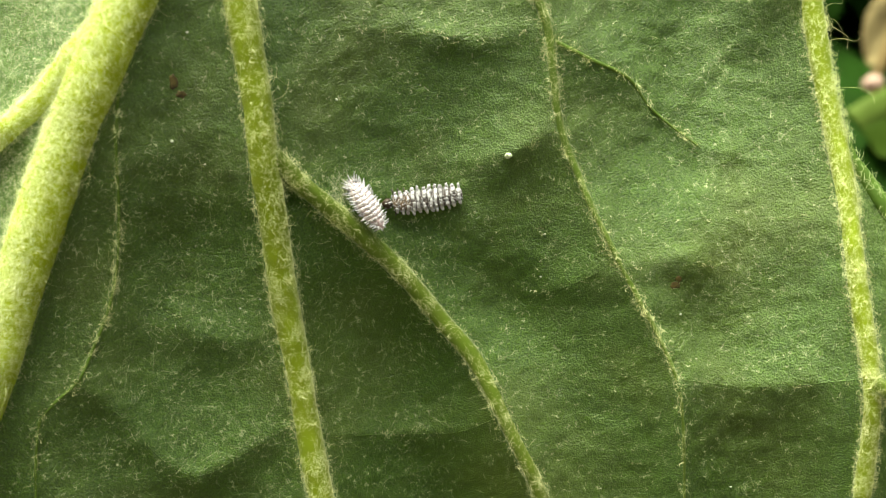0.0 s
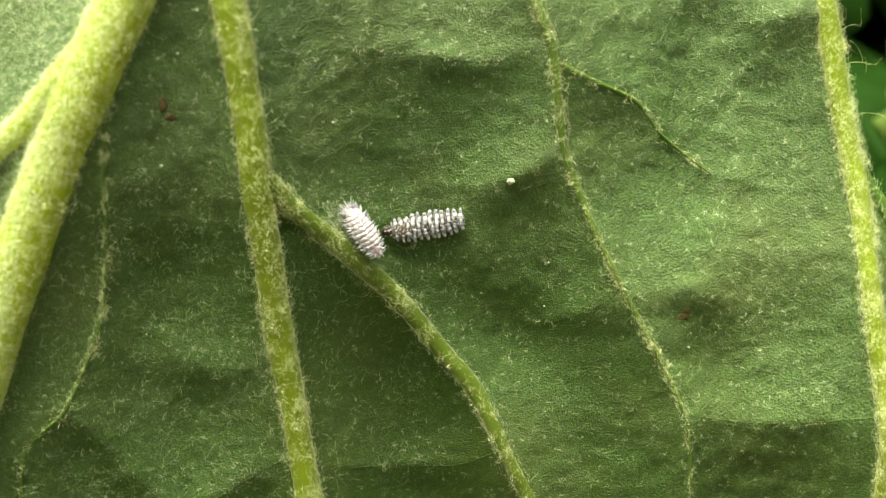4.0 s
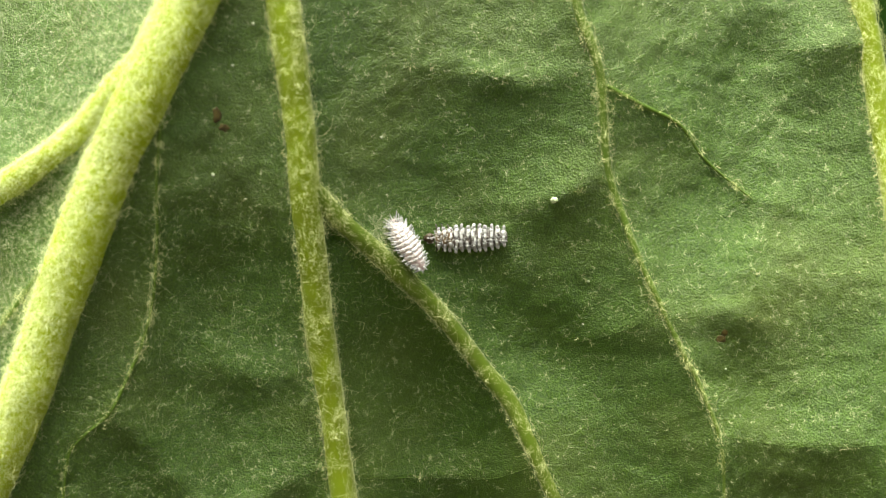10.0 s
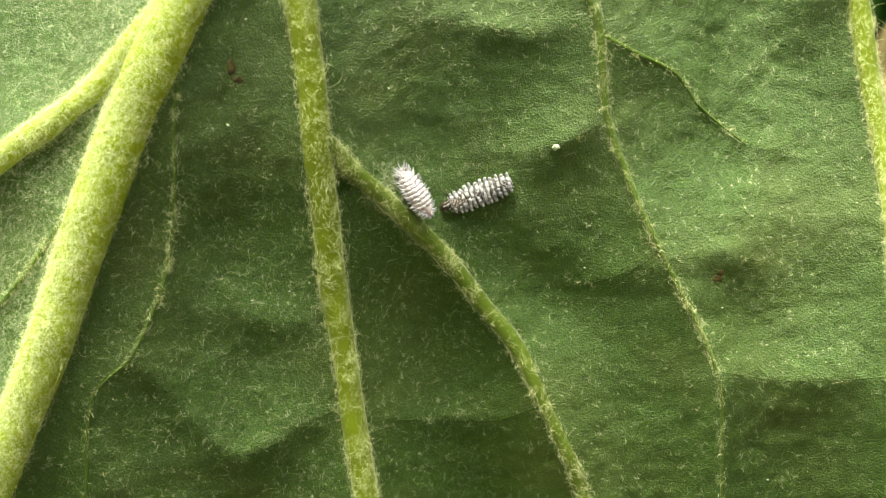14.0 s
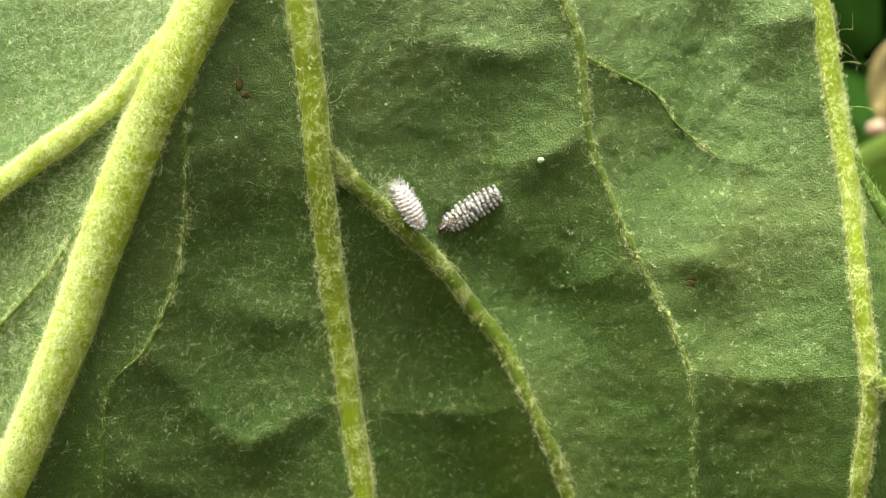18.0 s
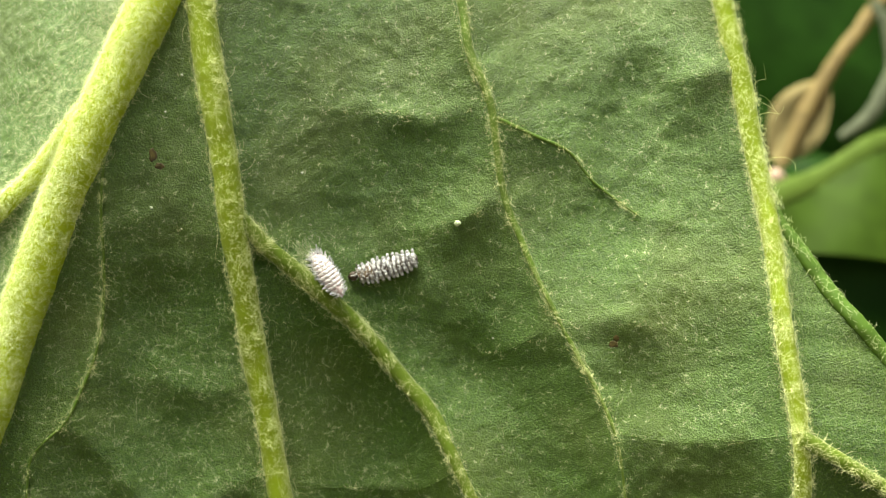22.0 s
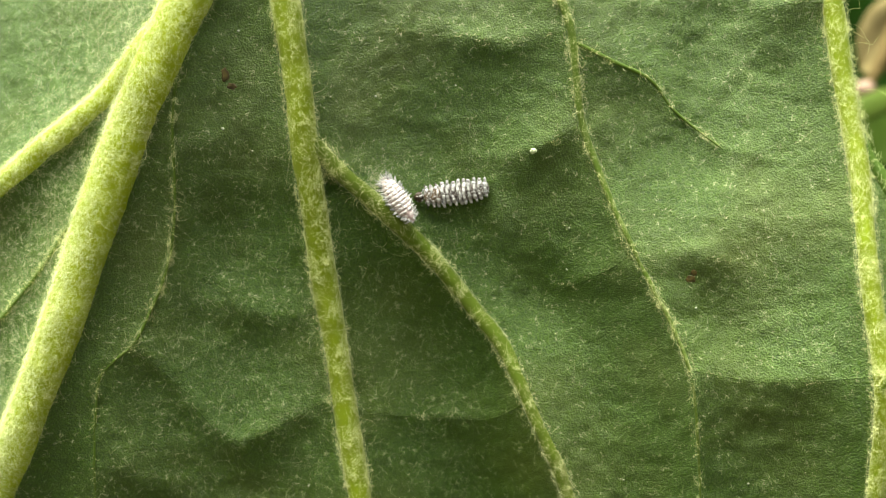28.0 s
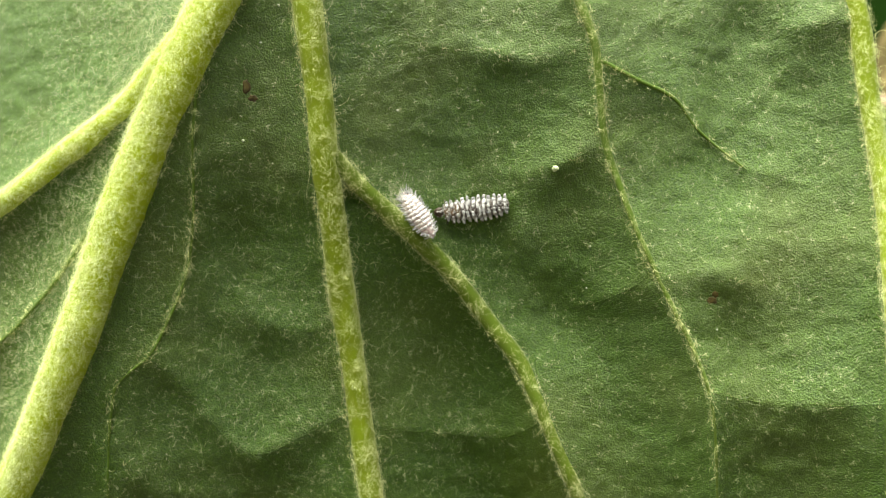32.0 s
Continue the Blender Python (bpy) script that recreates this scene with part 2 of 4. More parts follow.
def quilted(x, z):
    """Depth of the quilted blade: veins stand out towards the viewer, the fields between them sink back."""
    sink = np.ones(np.shape(x))
    swell = np.zeros(np.shape(x))
    for name, (points, r0, r1, hold, reach) in VEINS.items():
        c, far = CURVES[name], reach * 4
        near = (x > c[:, 0].min() - far) & (x < c[:, 0].max() + far) & (z > c[:, 1].min() - far) & (z < c[:, 1].max() + far)
        d = distance_to(c, x[near], z[near])
        if r0 > 0.3:
            # the blade rises to meet a thick vein
            r = 0.5 * (r0 + r1)
            swell[near] = np.maximum(swell[near], FILLET * r * np.exp(-(d / (1.5 * r)) ** 2))
        if name in OPEN_ENDED:
            span = 0.7 * np.linalg.norm(c[-1] - c[0])
            end = np.clip(np.hypot(x[near] - c[-1, 0], z[near] - c[-1, 1]) / span, 0, 1)
            hold = hold * end * end * (3 - 2 * end)
        sink[near] *= 1 - hold * np.exp(-((d / reach) ** 1.3 if r0 > 0.3 else np.sqrt(d * d + 0.12) / reach - 0.346 / reach))
    rough = 0.13 * value_noise(x, z, 6.3, 4) + 0.13 * value_noise(x, z, 3.1, 5) + 0.10 * value_noise(x, z, 1.3, 6) + 0.045 * value_noise(x, z, 0.6, 7) + 0.03 * value_noise(x, z, 0.31, 8)
    rough = rough - np.clip(sink * 2.5 - 0.3, 0, 1) * (0.07 * veinlet_net(x, z, 2.9, 31) * (0.6 + 0.4 * value_noise(x, z, 7.0, 33)) + 0.035 * veinlet_net(x, z, 1.0, 41))
    # along a cross vein the field above leans out over the one below
    for name, high, above, below in LAPS:
        c = CURVES[name][np.argsort(CURVES[name][:, 0])]
        s = z - np.interp(x, c[:, 0], c[:, 1])
        fade = np.clip((x - c[0, 0]) / 2.0 + 0.5, 0, 1) * np.clip((c[-1, 0] - x) / 2.0 + 0.5, 0, 1)
        s = np.where(s > 0, np.sqrt(s * s + 0.15) / above, np.sqrt(s * s + 0.15) / below)
        rough = rough - high * fade * fade * (3 - 2 * fade) * np.exp(-s)
    # the blade hangs back above the larva, swells out below it and ends in a broad hollow
    rough = rough + 0.2 * np.exp(-(((x + 3) / 5) ** 2) - ((z - 12.5) / 3.2) ** 2) - 0.75 * np.exp(-(((x - 0.3) / 4.0) ** 2) - ((z - 4.4) / 3.2) ** 2)
    rough = rough + 0.75 * np.exp(-(((x - 4.0) / 4.5) ** 2) - ((z + 0.4) / 3.4) ** 2)
    # the long field beside the curved vein leans back towards its foot
    rough = rough + 2.2 * np.exp(-(((x + 4.5 + 0.15 * z) / 3.6) ** 2)) * np.clip((3.0 - z) / 13.0, 0, 1.3)
    # shallow swells and hollows of the open fields
    for px, pz, size, high in ((13.0, 15.3, 3.5, 0.55), (13.5, 4.5, 3.0, -0.2), (14.0, -1.2, 3.0, 0.6), (-16.5, 3.0, 3.2, 0.5)):
        rough = rough + high * np.exp(-((x - px) ** 2 + (z - pz) ** 2) / size ** 2)
    pit = 0.9 * np.exp(-((x + 10.6) ** 2 + (z - 6.7) ** 2) / 0.5)
    return base_depth(x, z) + QUILT * sink + rough + pit - swell


TABLE = quilted(*np.meshgrid(GRID_X, GRID_Z, indexing="ij"))


def blade(x, z):
    """Depth of the blade at any place, from the table."""
    u = np.clip((np.asarray(x, float) - GRID_X[0]) / GRID, 0, len(GRID_X) - 2.001)
    v = np.clip((np.asarray(z, float) - GRID_Z[0]) / GRID, 0, len(GRID_Z) - 2.001)
    i, j = u.astype(int), v.astype(int)
    a, b = u - i, v - j
    return (TABLE[i, j] * (1 - a) + TABLE[i + 1, j] * a) * (1 - b) + (TABLE[i, j + 1] * (1 - a) + TABLE[i + 1, j + 1] * a) * b


def blade_normal(x, z, h=0.12):
    """Unit normals towards the viewer."""
    gx = (blade(x + h, z) - blade(x - h, z)) / (2 * h)
    gz = (blade(x, z + h) - blade(x, z - h)) / (2 * h)
    n = np.stack([gx, -np.ones_like(gx), gz], -1)
    return n / np.linalg.norm(n, axis=-1, keepdims=True)


# ---- materials ----
def material(name, color, rough=0.6, dark=0.75, light=1.25, scale=900.0, big=120.0, bump=0.3, depth=0.00008,
             through_light=0.0, through_color=None, sheen=0.0, spec=0.3, tint=None, vary=0.0):
    """A surface with grain and large blotches of tone, fine relief, and, for leaves, light that passes through."""
    m = bpy.data.materials.new(name)
    m.use_nodes = True
    t = m.node_tree
    n, link = t.nodes, t.links.new
    bsdf, out = n["Principled BSDF"], n["Material Output"]
    where = n.new("ShaderNodeTexCoord")
    small, large = n.new("ShaderNodeTexNoise"), n.new("ShaderNodeTexNoise")
    for node, size, detail in ((small, scale, 4), (large, big, 3)):
        link(where.outputs["Object"], node.inputs["Vector"])
        node.inputs["Scale"].default_value, node.inputs["Detail"].default_value = size, detail
    ramp = n.new("ShaderNodeValToRGB")
    ramp.color_ramp.elements[0].position, ramp.color_ramp.elements[1].position = 0.34, 0.66
    ramp.color_ramp.elements[0].color = (*[c * dark for c in color], 1)
    ramp.color_ramp.elements[1].color = (*[min(1, c * light) for c in color], 1)
    link(small.outputs["Fac"], ramp.inputs[0])
    mix = n.new("ShaderNodeMixRGB")
    mix.blend_type = "MIX"
    mix.inputs[2].default_value = (*(tint or [c * 0.8 for c in color]), 1)
    fac = n.new("ShaderNodeMapRange")
    fac.inputs[1].default_value, fac.inputs[2].default_value, fac.inputs[4].default_value = 0.45, 0.75, 0.6
    link(large.outputs["Fac"], fac.inputs[0])
    link(fac.outputs[0], mix.inputs[0])
    link(ramp.outputs[0], mix.inputs[1])
    tone = mix.outputs[0]
    if vary:
        who, shade, dim = n.new("ShaderNodeObjectInfo"), n.new("ShaderNodeMapRange"), n.new("ShaderNodeVectorMath")
        shade.inputs[3].default_value, shade.inputs[4].default_value = 1 - vary, 1.0
        link(who.outputs["Random"], shade.inputs[0])
        dim.operation = "SCALE"
        link(tone, dim.inputs[0])
        link(shade.outputs[0], dim.inputs["Scale"])
        tone = dim.outputs[0]
    link(tone, bsdf.inputs["Base Color"])
    bsdf.inputs["Roughness"].default_value = rough
    bsdf.inputs["Specular IOR Level"].default_value = spec
    bsdf.inputs["Sheen Weight"].default_value = sheen
    if bump:
        b = n.new("ShaderNodeBump")
        b.inputs["Strength"].default_value, b.inputs["Distance"].default_value = bump, depth
        link(small.outputs["Fac"], b.inputs["Height"])
        link(b.outputs[0], bsdf.inputs["Normal"])
    if through_light:
        tr, add = n.new("ShaderNodeBsdfTranslucent"), n.new("ShaderNodeMixShader")
        tr.inputs[0].default_value = (*(through_color or color), 1)
        add.inputs[0].default_value = through_light
        link(bsdf.outputs[0], add.inputs[1])
        link(tr.outputs[0], add.inputs[2])
        link(add.outputs[0], out.inputs[0])
    return m


LAMINA = material("leaf_underside", (0.045, 0.110, 0.001), 0.48, 0.4, 1.55, 8500, 110, 1.0, 0.00019, 0.28, (0.10, 0.28, 0.004), 0.0,
                  spec=0.72, tint=(0.074, 0.098, 0.001))
MAIN_VEIN = material("main_vein", (0.31, 0.40, 0.024), 0.6, 0.8, 1.2, 700, 200, 0.5, 0.0001, 0.25, (0.45, 0.56, 0.03), 0.0, 0.15)
WOOL = material("vein_wool", (0.74, 0.80, 0.50), 0.6, 0.9, 1.1, 500, 100, 0, through_light=0.5, through_color=(0.75, 0.8, 0.5))
VEIN = material("vein", (0.19, 0.27, 0.008), 0.5, 0.85, 1.15, 700, 200, 0.5, 0.0001, 0.25, (0.45, 0.55, 0.05), 0.15)
GREEN_VEIN = material("green_vein", (0.088, 0.145, 0.007), 0.5, 0.85, 1.15, 900, 200, 0.5, 0.0001, 0.25, (0.35, 0.48, 0.05), 0.15)
THIRD_VEIN = material("thin_green_vein", (0.075, 0.140, 0.012), 0.5, 0.85, 1.15, 900, 200, 0.5, 0.0001, 0.25, (0.3, 0.42, 0.05), 0.15)
MARGIN = material("leaf_margin", (0.075, 0.15, 0.018), 0.6, 0.8, 1.2, 1200, 200, 0.4, 0.00006, 0.2, (0.15, 0.28, 0.02))
SMALL_VEIN = material("small_vein", (0.065, 0.13, 0.010), 0.55, 0.85, 1.2, 1200, 200, 0.4, 0.00006, 0.2, (0.2, 0.3, 0.04), 0.1)
HAIR = material("leaf_hair", (0.66, 0.77, 0.38), 0.45, 0.9, 1.1, 500, 100, 0, through_light=0.35, through_color=(0.5, 0.6, 0.3))
VEIN_HAIR = material("vein_hair", (0.82, 0.86, 0.44), 0.45, 0.9, 1.1, 500, 100, 0, through_light=0.35, through_color=(0.7, 0.78, 0.3))
FELT = material("leaf_felt", (0.225, 0.355, 0.12), 0.5, 0.85, 1.15, 500, 90, 0, through_light=0.3, through_color=(0.25, 0.35, 0.1))
SPOT = material("brown_spot", (0.060, 0.046, 0.010), 0.6, 0.4, 1.5, 3000, 900, 0.5, 0.00004)
SPECK = material("pale_speck", (0.52, 0.62, 0.38), 0.5, 0.9, 1.1, 3000, 900, 0.3, 0.00003)
WAX = material("white_wax", (0.73, 0.74, 0.75), 0.85, 0.66, 1.12, 11000, 3600, 1.0, 0.00006, 0.15, (0.8, 0.75, 0.7), tint=(0.26, 0.26, 0.27), vary=0.45)
PINK_WAX = material("pink_wax", (0.74, 0.69, 0.70), 0.75, 0.78, 1.15, 14000, 2600, 1.0, 0.00004, 0.15, (0.8, 0.6, 0.55), tint=(0.60, 0.53, 0.53))
PINK_BODY = material("pink_body", (0.55, 0.43, 0.43), 0.6, 0.7, 1.2, 6000, 1800, 0.6, 0.00004, 0.15, (0.6, 0.35, 0.3))
BROWN_CUTICLE = material("brown_cuticle", (0.13, 0.09, 0.055), 0.55, 0.5, 1.6, 8000, 2500, 0.9, 0.00005, tint=(0.26, 0.20, 0.14))
CUTICLE = material("grey_cuticle", (0.105, 0.088, 0.080), 0.6, 0.45, 1.9, 9000, 3000, 1.0, 0.00005, tint=(0.30, 0.28, 0.26))
HEAD = material("brown_head", (0.045, 0.030, 0.018), 0.4, 0.5, 1.5, 6000, 1500, 0.6, 0.00003)
LEG = material("dark_leg", (0.045, 0.035, 0.028), 0.4, 0.7, 1.3, 6000, 1500, 0.3, 0.00002)
BEHIND = material("leaf_behind", (0.036, 0.070, 0.008), 0.55, 0.8, 1.2, 300, 40, 0.3, 0.0002, 0.3, (0.08, 0.15, 0.01), spec=0.06)
BEHIND_RIB = material("midrib_behind", (0.075, 0.12, 0.022), 0.55, 0.85, 1.15, 300, 60, 0.2, 0.0002, 0.2, (0.3, 0.4, 0.05), spec=0.06)
# leaf green darkened to stand in for the shade behind the stalk
DARKENED_LEAF = material("darkened_leaf", (0.014, 0.040, 0.006), 0.55, 0.8, 1.2, 300, 40, 0.3, 0.0002, 0.2, (0.03, 0.08, 0.008), spec=0.06)
# the deep shade among the far foliage is painted in as near-black green
DARK_LEAF = material("shade_toned_leaf", (0.014, 0.045, 0.006), 0.5, 0.7, 1.3, 150, 30, 0.3, 0.0003, 0.12, (0.04, 0.12, 0.01), spec=0.06)
WITHERED = material("withered_stalk", (0.16, 0.115, 0.04), 0.7, 0.7, 1.25, 700, 150, 0.5, 0.0002, 0.15, (0.4, 0.25, 0.1))
PETAL = material("dry_petal", (0.085, 0.10, 0.06), 0.7, 0.8, 1.2, 700, 150, 0.4, 0.0002, 0.3, (0.3, 0.35, 0.2))
SEPAL = material("dry_sepal", (0.25, 0.205, 0.095), 0.75, 0.7, 1.3, 500, 160, 0.5, 0.0002, 0.3, (0.22, 0.17, 0.06), spec=0.1)
BUD = material("pale_bud", (0.40, 0.28, 0.22), 0.6, 0.8, 1.15, 800, 200, 0.4, 0.0002, 0.2, (0.8, 0.5, 0.4))
SOIL = material("soil", (0.06, 0.045, 0.03), 0.9, 0.6, 1.4, 60, 4, 0.8, 0.01, tint=(0.035, 0.05, 0.02))
STEM = material("green_stem", (0.16, 0.24, 0.05), 0.55, 0.8, 1.2, 400, 80, 0.4, 0.0002)

# ---- building ----
MM = 0.001


def mesh_object(name, verts, faces, mat, parent=None, label="", smooth=True):
    me = bpy.data.meshes.new(name)
    me.from_pydata([tuple(v) for v in verts], [], faces)
    me.materials.append(mat)
    if smooth:
        me.polygons.foreach_set("use_smooth", [True] * len(me.polygons))
    me.update()
    ob = new(name, me)
    ob.parent = parent
    if label:
        ob["label"] = label
    return ob


def fast_mesh(name, verts, quads, mat, parent=None, label=""):
    """A large mesh of quads from arrays."""
    me = bpy.data.meshes.new(name)
    me.vertices.add(len(verts))
    me.vertices.foreach_set("co", np.ascontiguousarray(verts, np.float32).ravel())
    me.loops.add(quads.size)
    me.loops.foreach_set("vertex_index", np.ascontiguousarray(quads, np.int32).ravel())
    me.polygons.add(len(quads))
    me.polygons.foreach_set("loop_start", np.arange(0, quads.size, 4, dtype=np.int32))
    me.polygons.foreach_set("use_smooth", np.ones(len(quads), bool))
    me.materials.append(mat)
    me.update(calc_edges=True)
    ob = new(name, me)
    ob.parent = parent
    if label:
        ob["label"] = label
    return ob


def part(name, bm, mat, parent, label=""):
    me = bpy.data.meshes.new(name)
    bm.to_mesh(me)
    bm.free()
    me.materials.append(mat)
    me.polygons.foreach_set("use_smooth", [True] * len(me.polygons))
    ob = new(name, me)
    ob.parent = parent
    if label:
        ob["label"] = label
    return ob


def tube(path, radii, sides=12, flat=1.0, wobble=0.0, seed=0):
    """Vertices and quads of a round bar along a path (n x 3), with its ends closed to a point."""
    path, radii = np.asarray(path, float), np.asarray(radii, float)
    gen = np.random.RandomState(seed)
    along = np.gradient(path, axis=0)
    along /= np.linalg.norm(along, axis=1, keepdims=True) + 1e-12
    ref = np.array([0.0, -1.0, 0.0])
    side = np.cross(along, ref)
    side /= np.linalg.norm(side, axis=1, keepdims=True) + 1e-9
    up = np.cross(side, along)
    ang = np.arange(sides) / sides * 2 * np.pi
    r = radii[:, None] * (1 + wobble * gen.normal(size=(len(path), sides)))
    ring = path[:, None] + (r * np.cos(ang))[..., None] * side[:, None] + flat * (r * np.sin(ang))[..., None] * up[:, None]
    n = len(path)
    i, j = np.meshgrid(np.arange(n - 1), np.arange(sides), indexing="ij")
    quads = np.stack([i * sides + j, i * sides + (j + 1) % sides, (i + 1) * sides + (j + 1) % sides, (i + 1) * sides + j], -1)
    return ring.reshape(-1, 3), quads.reshape(-1, 4)


def hair_mesh(name, roots, normals, length, radius, lift, curl, mat, parent, seed, sides=3, segs=4, label=""):
    """Many fine bent hairs, each from its root, leaning at random over the surface."""
    gen = np.random.RandomState(seed)
    n = len(roots)
    rnd = gen.normal(size=(n, 3))
    flat = rnd - (rnd * normals).sum(1, keepdims=True) * normals
    flat /= np.linalg.norm(flat, axis=1, keepdims=True) + 1e-9
    cross = np.cross(normals, flat)
    size = (length[0] + (length[1] - length[0]) * gen.rand(n) ** 1.5)[:, None]
    up = gen.uniform(lift[0], lift[1], n)[:, None]
    bend = gen.normal(size=n)[:, None] * curl * 0.6
    phase, turns = gen.uniform(0, 6.3, n)[:, None], gen.uniform(3.5, 9.0, n)[:, None]
    rings = []
    for k in range(segs):
        s = k / (segs - 1)
        rise = up * (s - 0.6 * s * s) * 1.4 + 0.10 * curl * np.sin(turns * s + phase * 1.7) * s
        side = bend * s * s + 0.20 * curl * (np.sin(turns * s + phase) - np.sin(phase))
        c = roots + size * (flat * s * (1 - 0.35 * abs(bend) * s) + cross * side + normals * rise)
        r = radius * (1.0 - 0.75 * s)
        for a in range(sides):
            ang = a / sides * 2 * np.pi
            rings.append(c + r * (np.cos(ang) * cross + np.sin(ang) * normals))
    verts = np.stack(rings, 1).reshape(-1, 3)
    quads = []
    for k in range(segs - 1):
        for a in range(sides if sides > 2 else 1):
            b = (a + 1) % sides
            quads.append([k * sides + a, k * sides + b, (k + 1) * sides + b, (k + 1) * sides + a])
    quads = (np.array(quads)[None] + (np.arange(n) * sides * segs)[:, None, None]).reshape(-1, 4)
    ob = fast_mesh(name, verts * MM, quads, mat, parent, label)
    ob["kind"] = "stuff"
    return ob


# ---- the leaf ----
TOP, BOTTOM, LEFT = 32.0, -20.0, -52.0


def fold_width(z):
    """How far the blade reaches past its outer vein, along the part that is bent back."""
    return np.interp(z, [-30, -12, -2.2, 1.15, 4.55, 8.5, 11.5, 40], [24, 18.5, 11.1, 8.05, 4.3, 1.05, 0.3, 0.3])


def blade_point(a, z):
    """A point of the blade: a up to 1 runs from the far margin to the outer vein, from 1 to 2 along the part bent back."""
    edge = line_at(EDGE_LINE, z)
    x = LEFT + (edge - LEFT) * np.clip(a, 0, 1)
    y = blade(x, z)
    s = np.clip(a - 1, 0, 1) * fold_width(z)
    above = z + 4.6 + 0.36 * s
    back = 0.06 + 0.10 * (1 - np.exp(-np.abs(above) / np.where(above > 0, 6.0, 3.0)))
    bulge = 0.9 * np.sin(np.clip(s / 6.0, 0, 1) * np.pi) * (0.5 + 0.5 * value_noise(x, z, 4.0, 9))
    return np.stack([x + s * 0.72, y + s * back + bulge * 0.6, z + 0 * a - 0.08 * s], -1)


def build_leaf():
    leaf = new("leaf")
    tagged(leaf, "large green leaf showing its hairy underside and pale raised veins", "leaf")
    cols = np.concatenate([np.linspace(0, 0.28, 50), np.linspace(0.28, 1, 420)[1:], np.linspace(1, 2, 50)[1:]])
    rows = np.linspace(BOTTOM, TOP, 355)
    a, z = np.meshgrid(cols, rows)
    front = blade_point(a, z)
    n, m = a.shape
    gx, gz = np.gradient(front, axis=1), np.gradient(front, axis=0)
    nor = np.cross(gx, gz)
    nor /= np.linalg.norm(nor, axis=-1, keepdims=True) + 1e-12
    nor *= np.where(nor[..., 1:2] > 0, -1, 1)
    # the far side is plain, so a coarser sheet closes it
    ri = np.unique(np.r_[np.arange(0, n, 4), n - 1])
    rj = np.unique(np.r_[np.arange(0, m, 4), m - 1])
    rear = (front - nor * 0.22)[np.ix_(ri, rj)]
    verts = np.concatenate([front.reshape(-1, 3), rear.reshape(-1, 3)])
    i, j = np.meshgrid(np.arange(n - 1), np.arange(m - 1), indexing="ij")
    q = np.stack([i * m + j, i * m + j + 1, (i + 1) * m + j + 1, (i + 1) * m + j], -1).reshape(-1, 4)
    off, nr, mr = n * m, len(ri), len(rj)
    i, j = np.meshgrid(np.arange(nr - 1), np.arange(mr - 1), indexing="ij")
    qr = off + np.stack([i * mr + j, (i + 1) * mr + j, (i + 1) * mr + j + 1, i * mr + j + 1], -1).reshape(-1, 4)
    rim = []
    for k in range(nr - 1):
        for c, d in ((0, 0), (m - 1, mr - 1)):
            rim.append([ri[k] * m + c, ri[k + 1] * m + c, off + (k + 1) * mr + d, off + k * mr + d])
    for k in range(mr - 1):
        for c, d in ((0, 0), (n - 1, nr - 1)):
            rim.append([c * m + rj[k], c * m + rj[k + 1], off + d * mr + k + 1, off + d * mr + k])
    quads = np.concatenate([q, qr, np.array(rim)])
    fast_mesh("blade", verts * MM, quads, LAMINA, leaf, "matt green felted leaf blade, quilted between its veins")
    return leaf


leaf = build_leaf()


def vein_path(name):
    c = CURVES[name]
    r0, r1 = VEINS[name][1:3]
    radii = np.linspace(r0, r1, len(c))
    y = blade(c[:, 0], c[:, 1])
    if r0 > 0.12 and len(c) > 20:
        k = 16 if name in ("edge", "curve", "mid") else 9
        y = np.minimum(y + 0.05 * r0, np.convolve(np.pad(y, k, mode="edge"), np.ones(2 * k + 1) / (2 * k + 1), mode="valid"))
        y = np.convolve(np.pad(y, 4, mode="edge"), np.ones(9) / 9, mode="valid")
    return np.stack([c[:, 0], y + radii * (0.12 + FILLET if r0 > 0.3 else 0.15 if r0 > 0.12 else 0.75), c[:, 1]], -1), radii


def build_veins():
    for k, name in enumerate(VEINS):
        path, radii = vein_path(name)
        keep = (path[:, 2] < TOP + 1) & (path[:, 2] > BOTTOM)
        path, radii = path[keep], radii[keep]
        big = radii[0] > 0.35
        radii = radii * (1 + 0.03 * np.sin(np.arange(len(radii)) * 0.21 + k))
        radii[-1] *= 0.3
        v, q = tube(path, radii, 16 if big else 8, 0.95, 0.012, k)
        fast_mesh("vein" if big else "side_vein", v * MM, q, GREEN_VEIN if name == "curve" else THIRD_VEIN if name == "third" else MAIN_VEIN if name.startswith("main") else VEIN if big else LAMINA if name.startswith("tie") else SMALL_VEIN, leaf,
                  "pale yellow-green raised vein" if big else "")


build_veins()


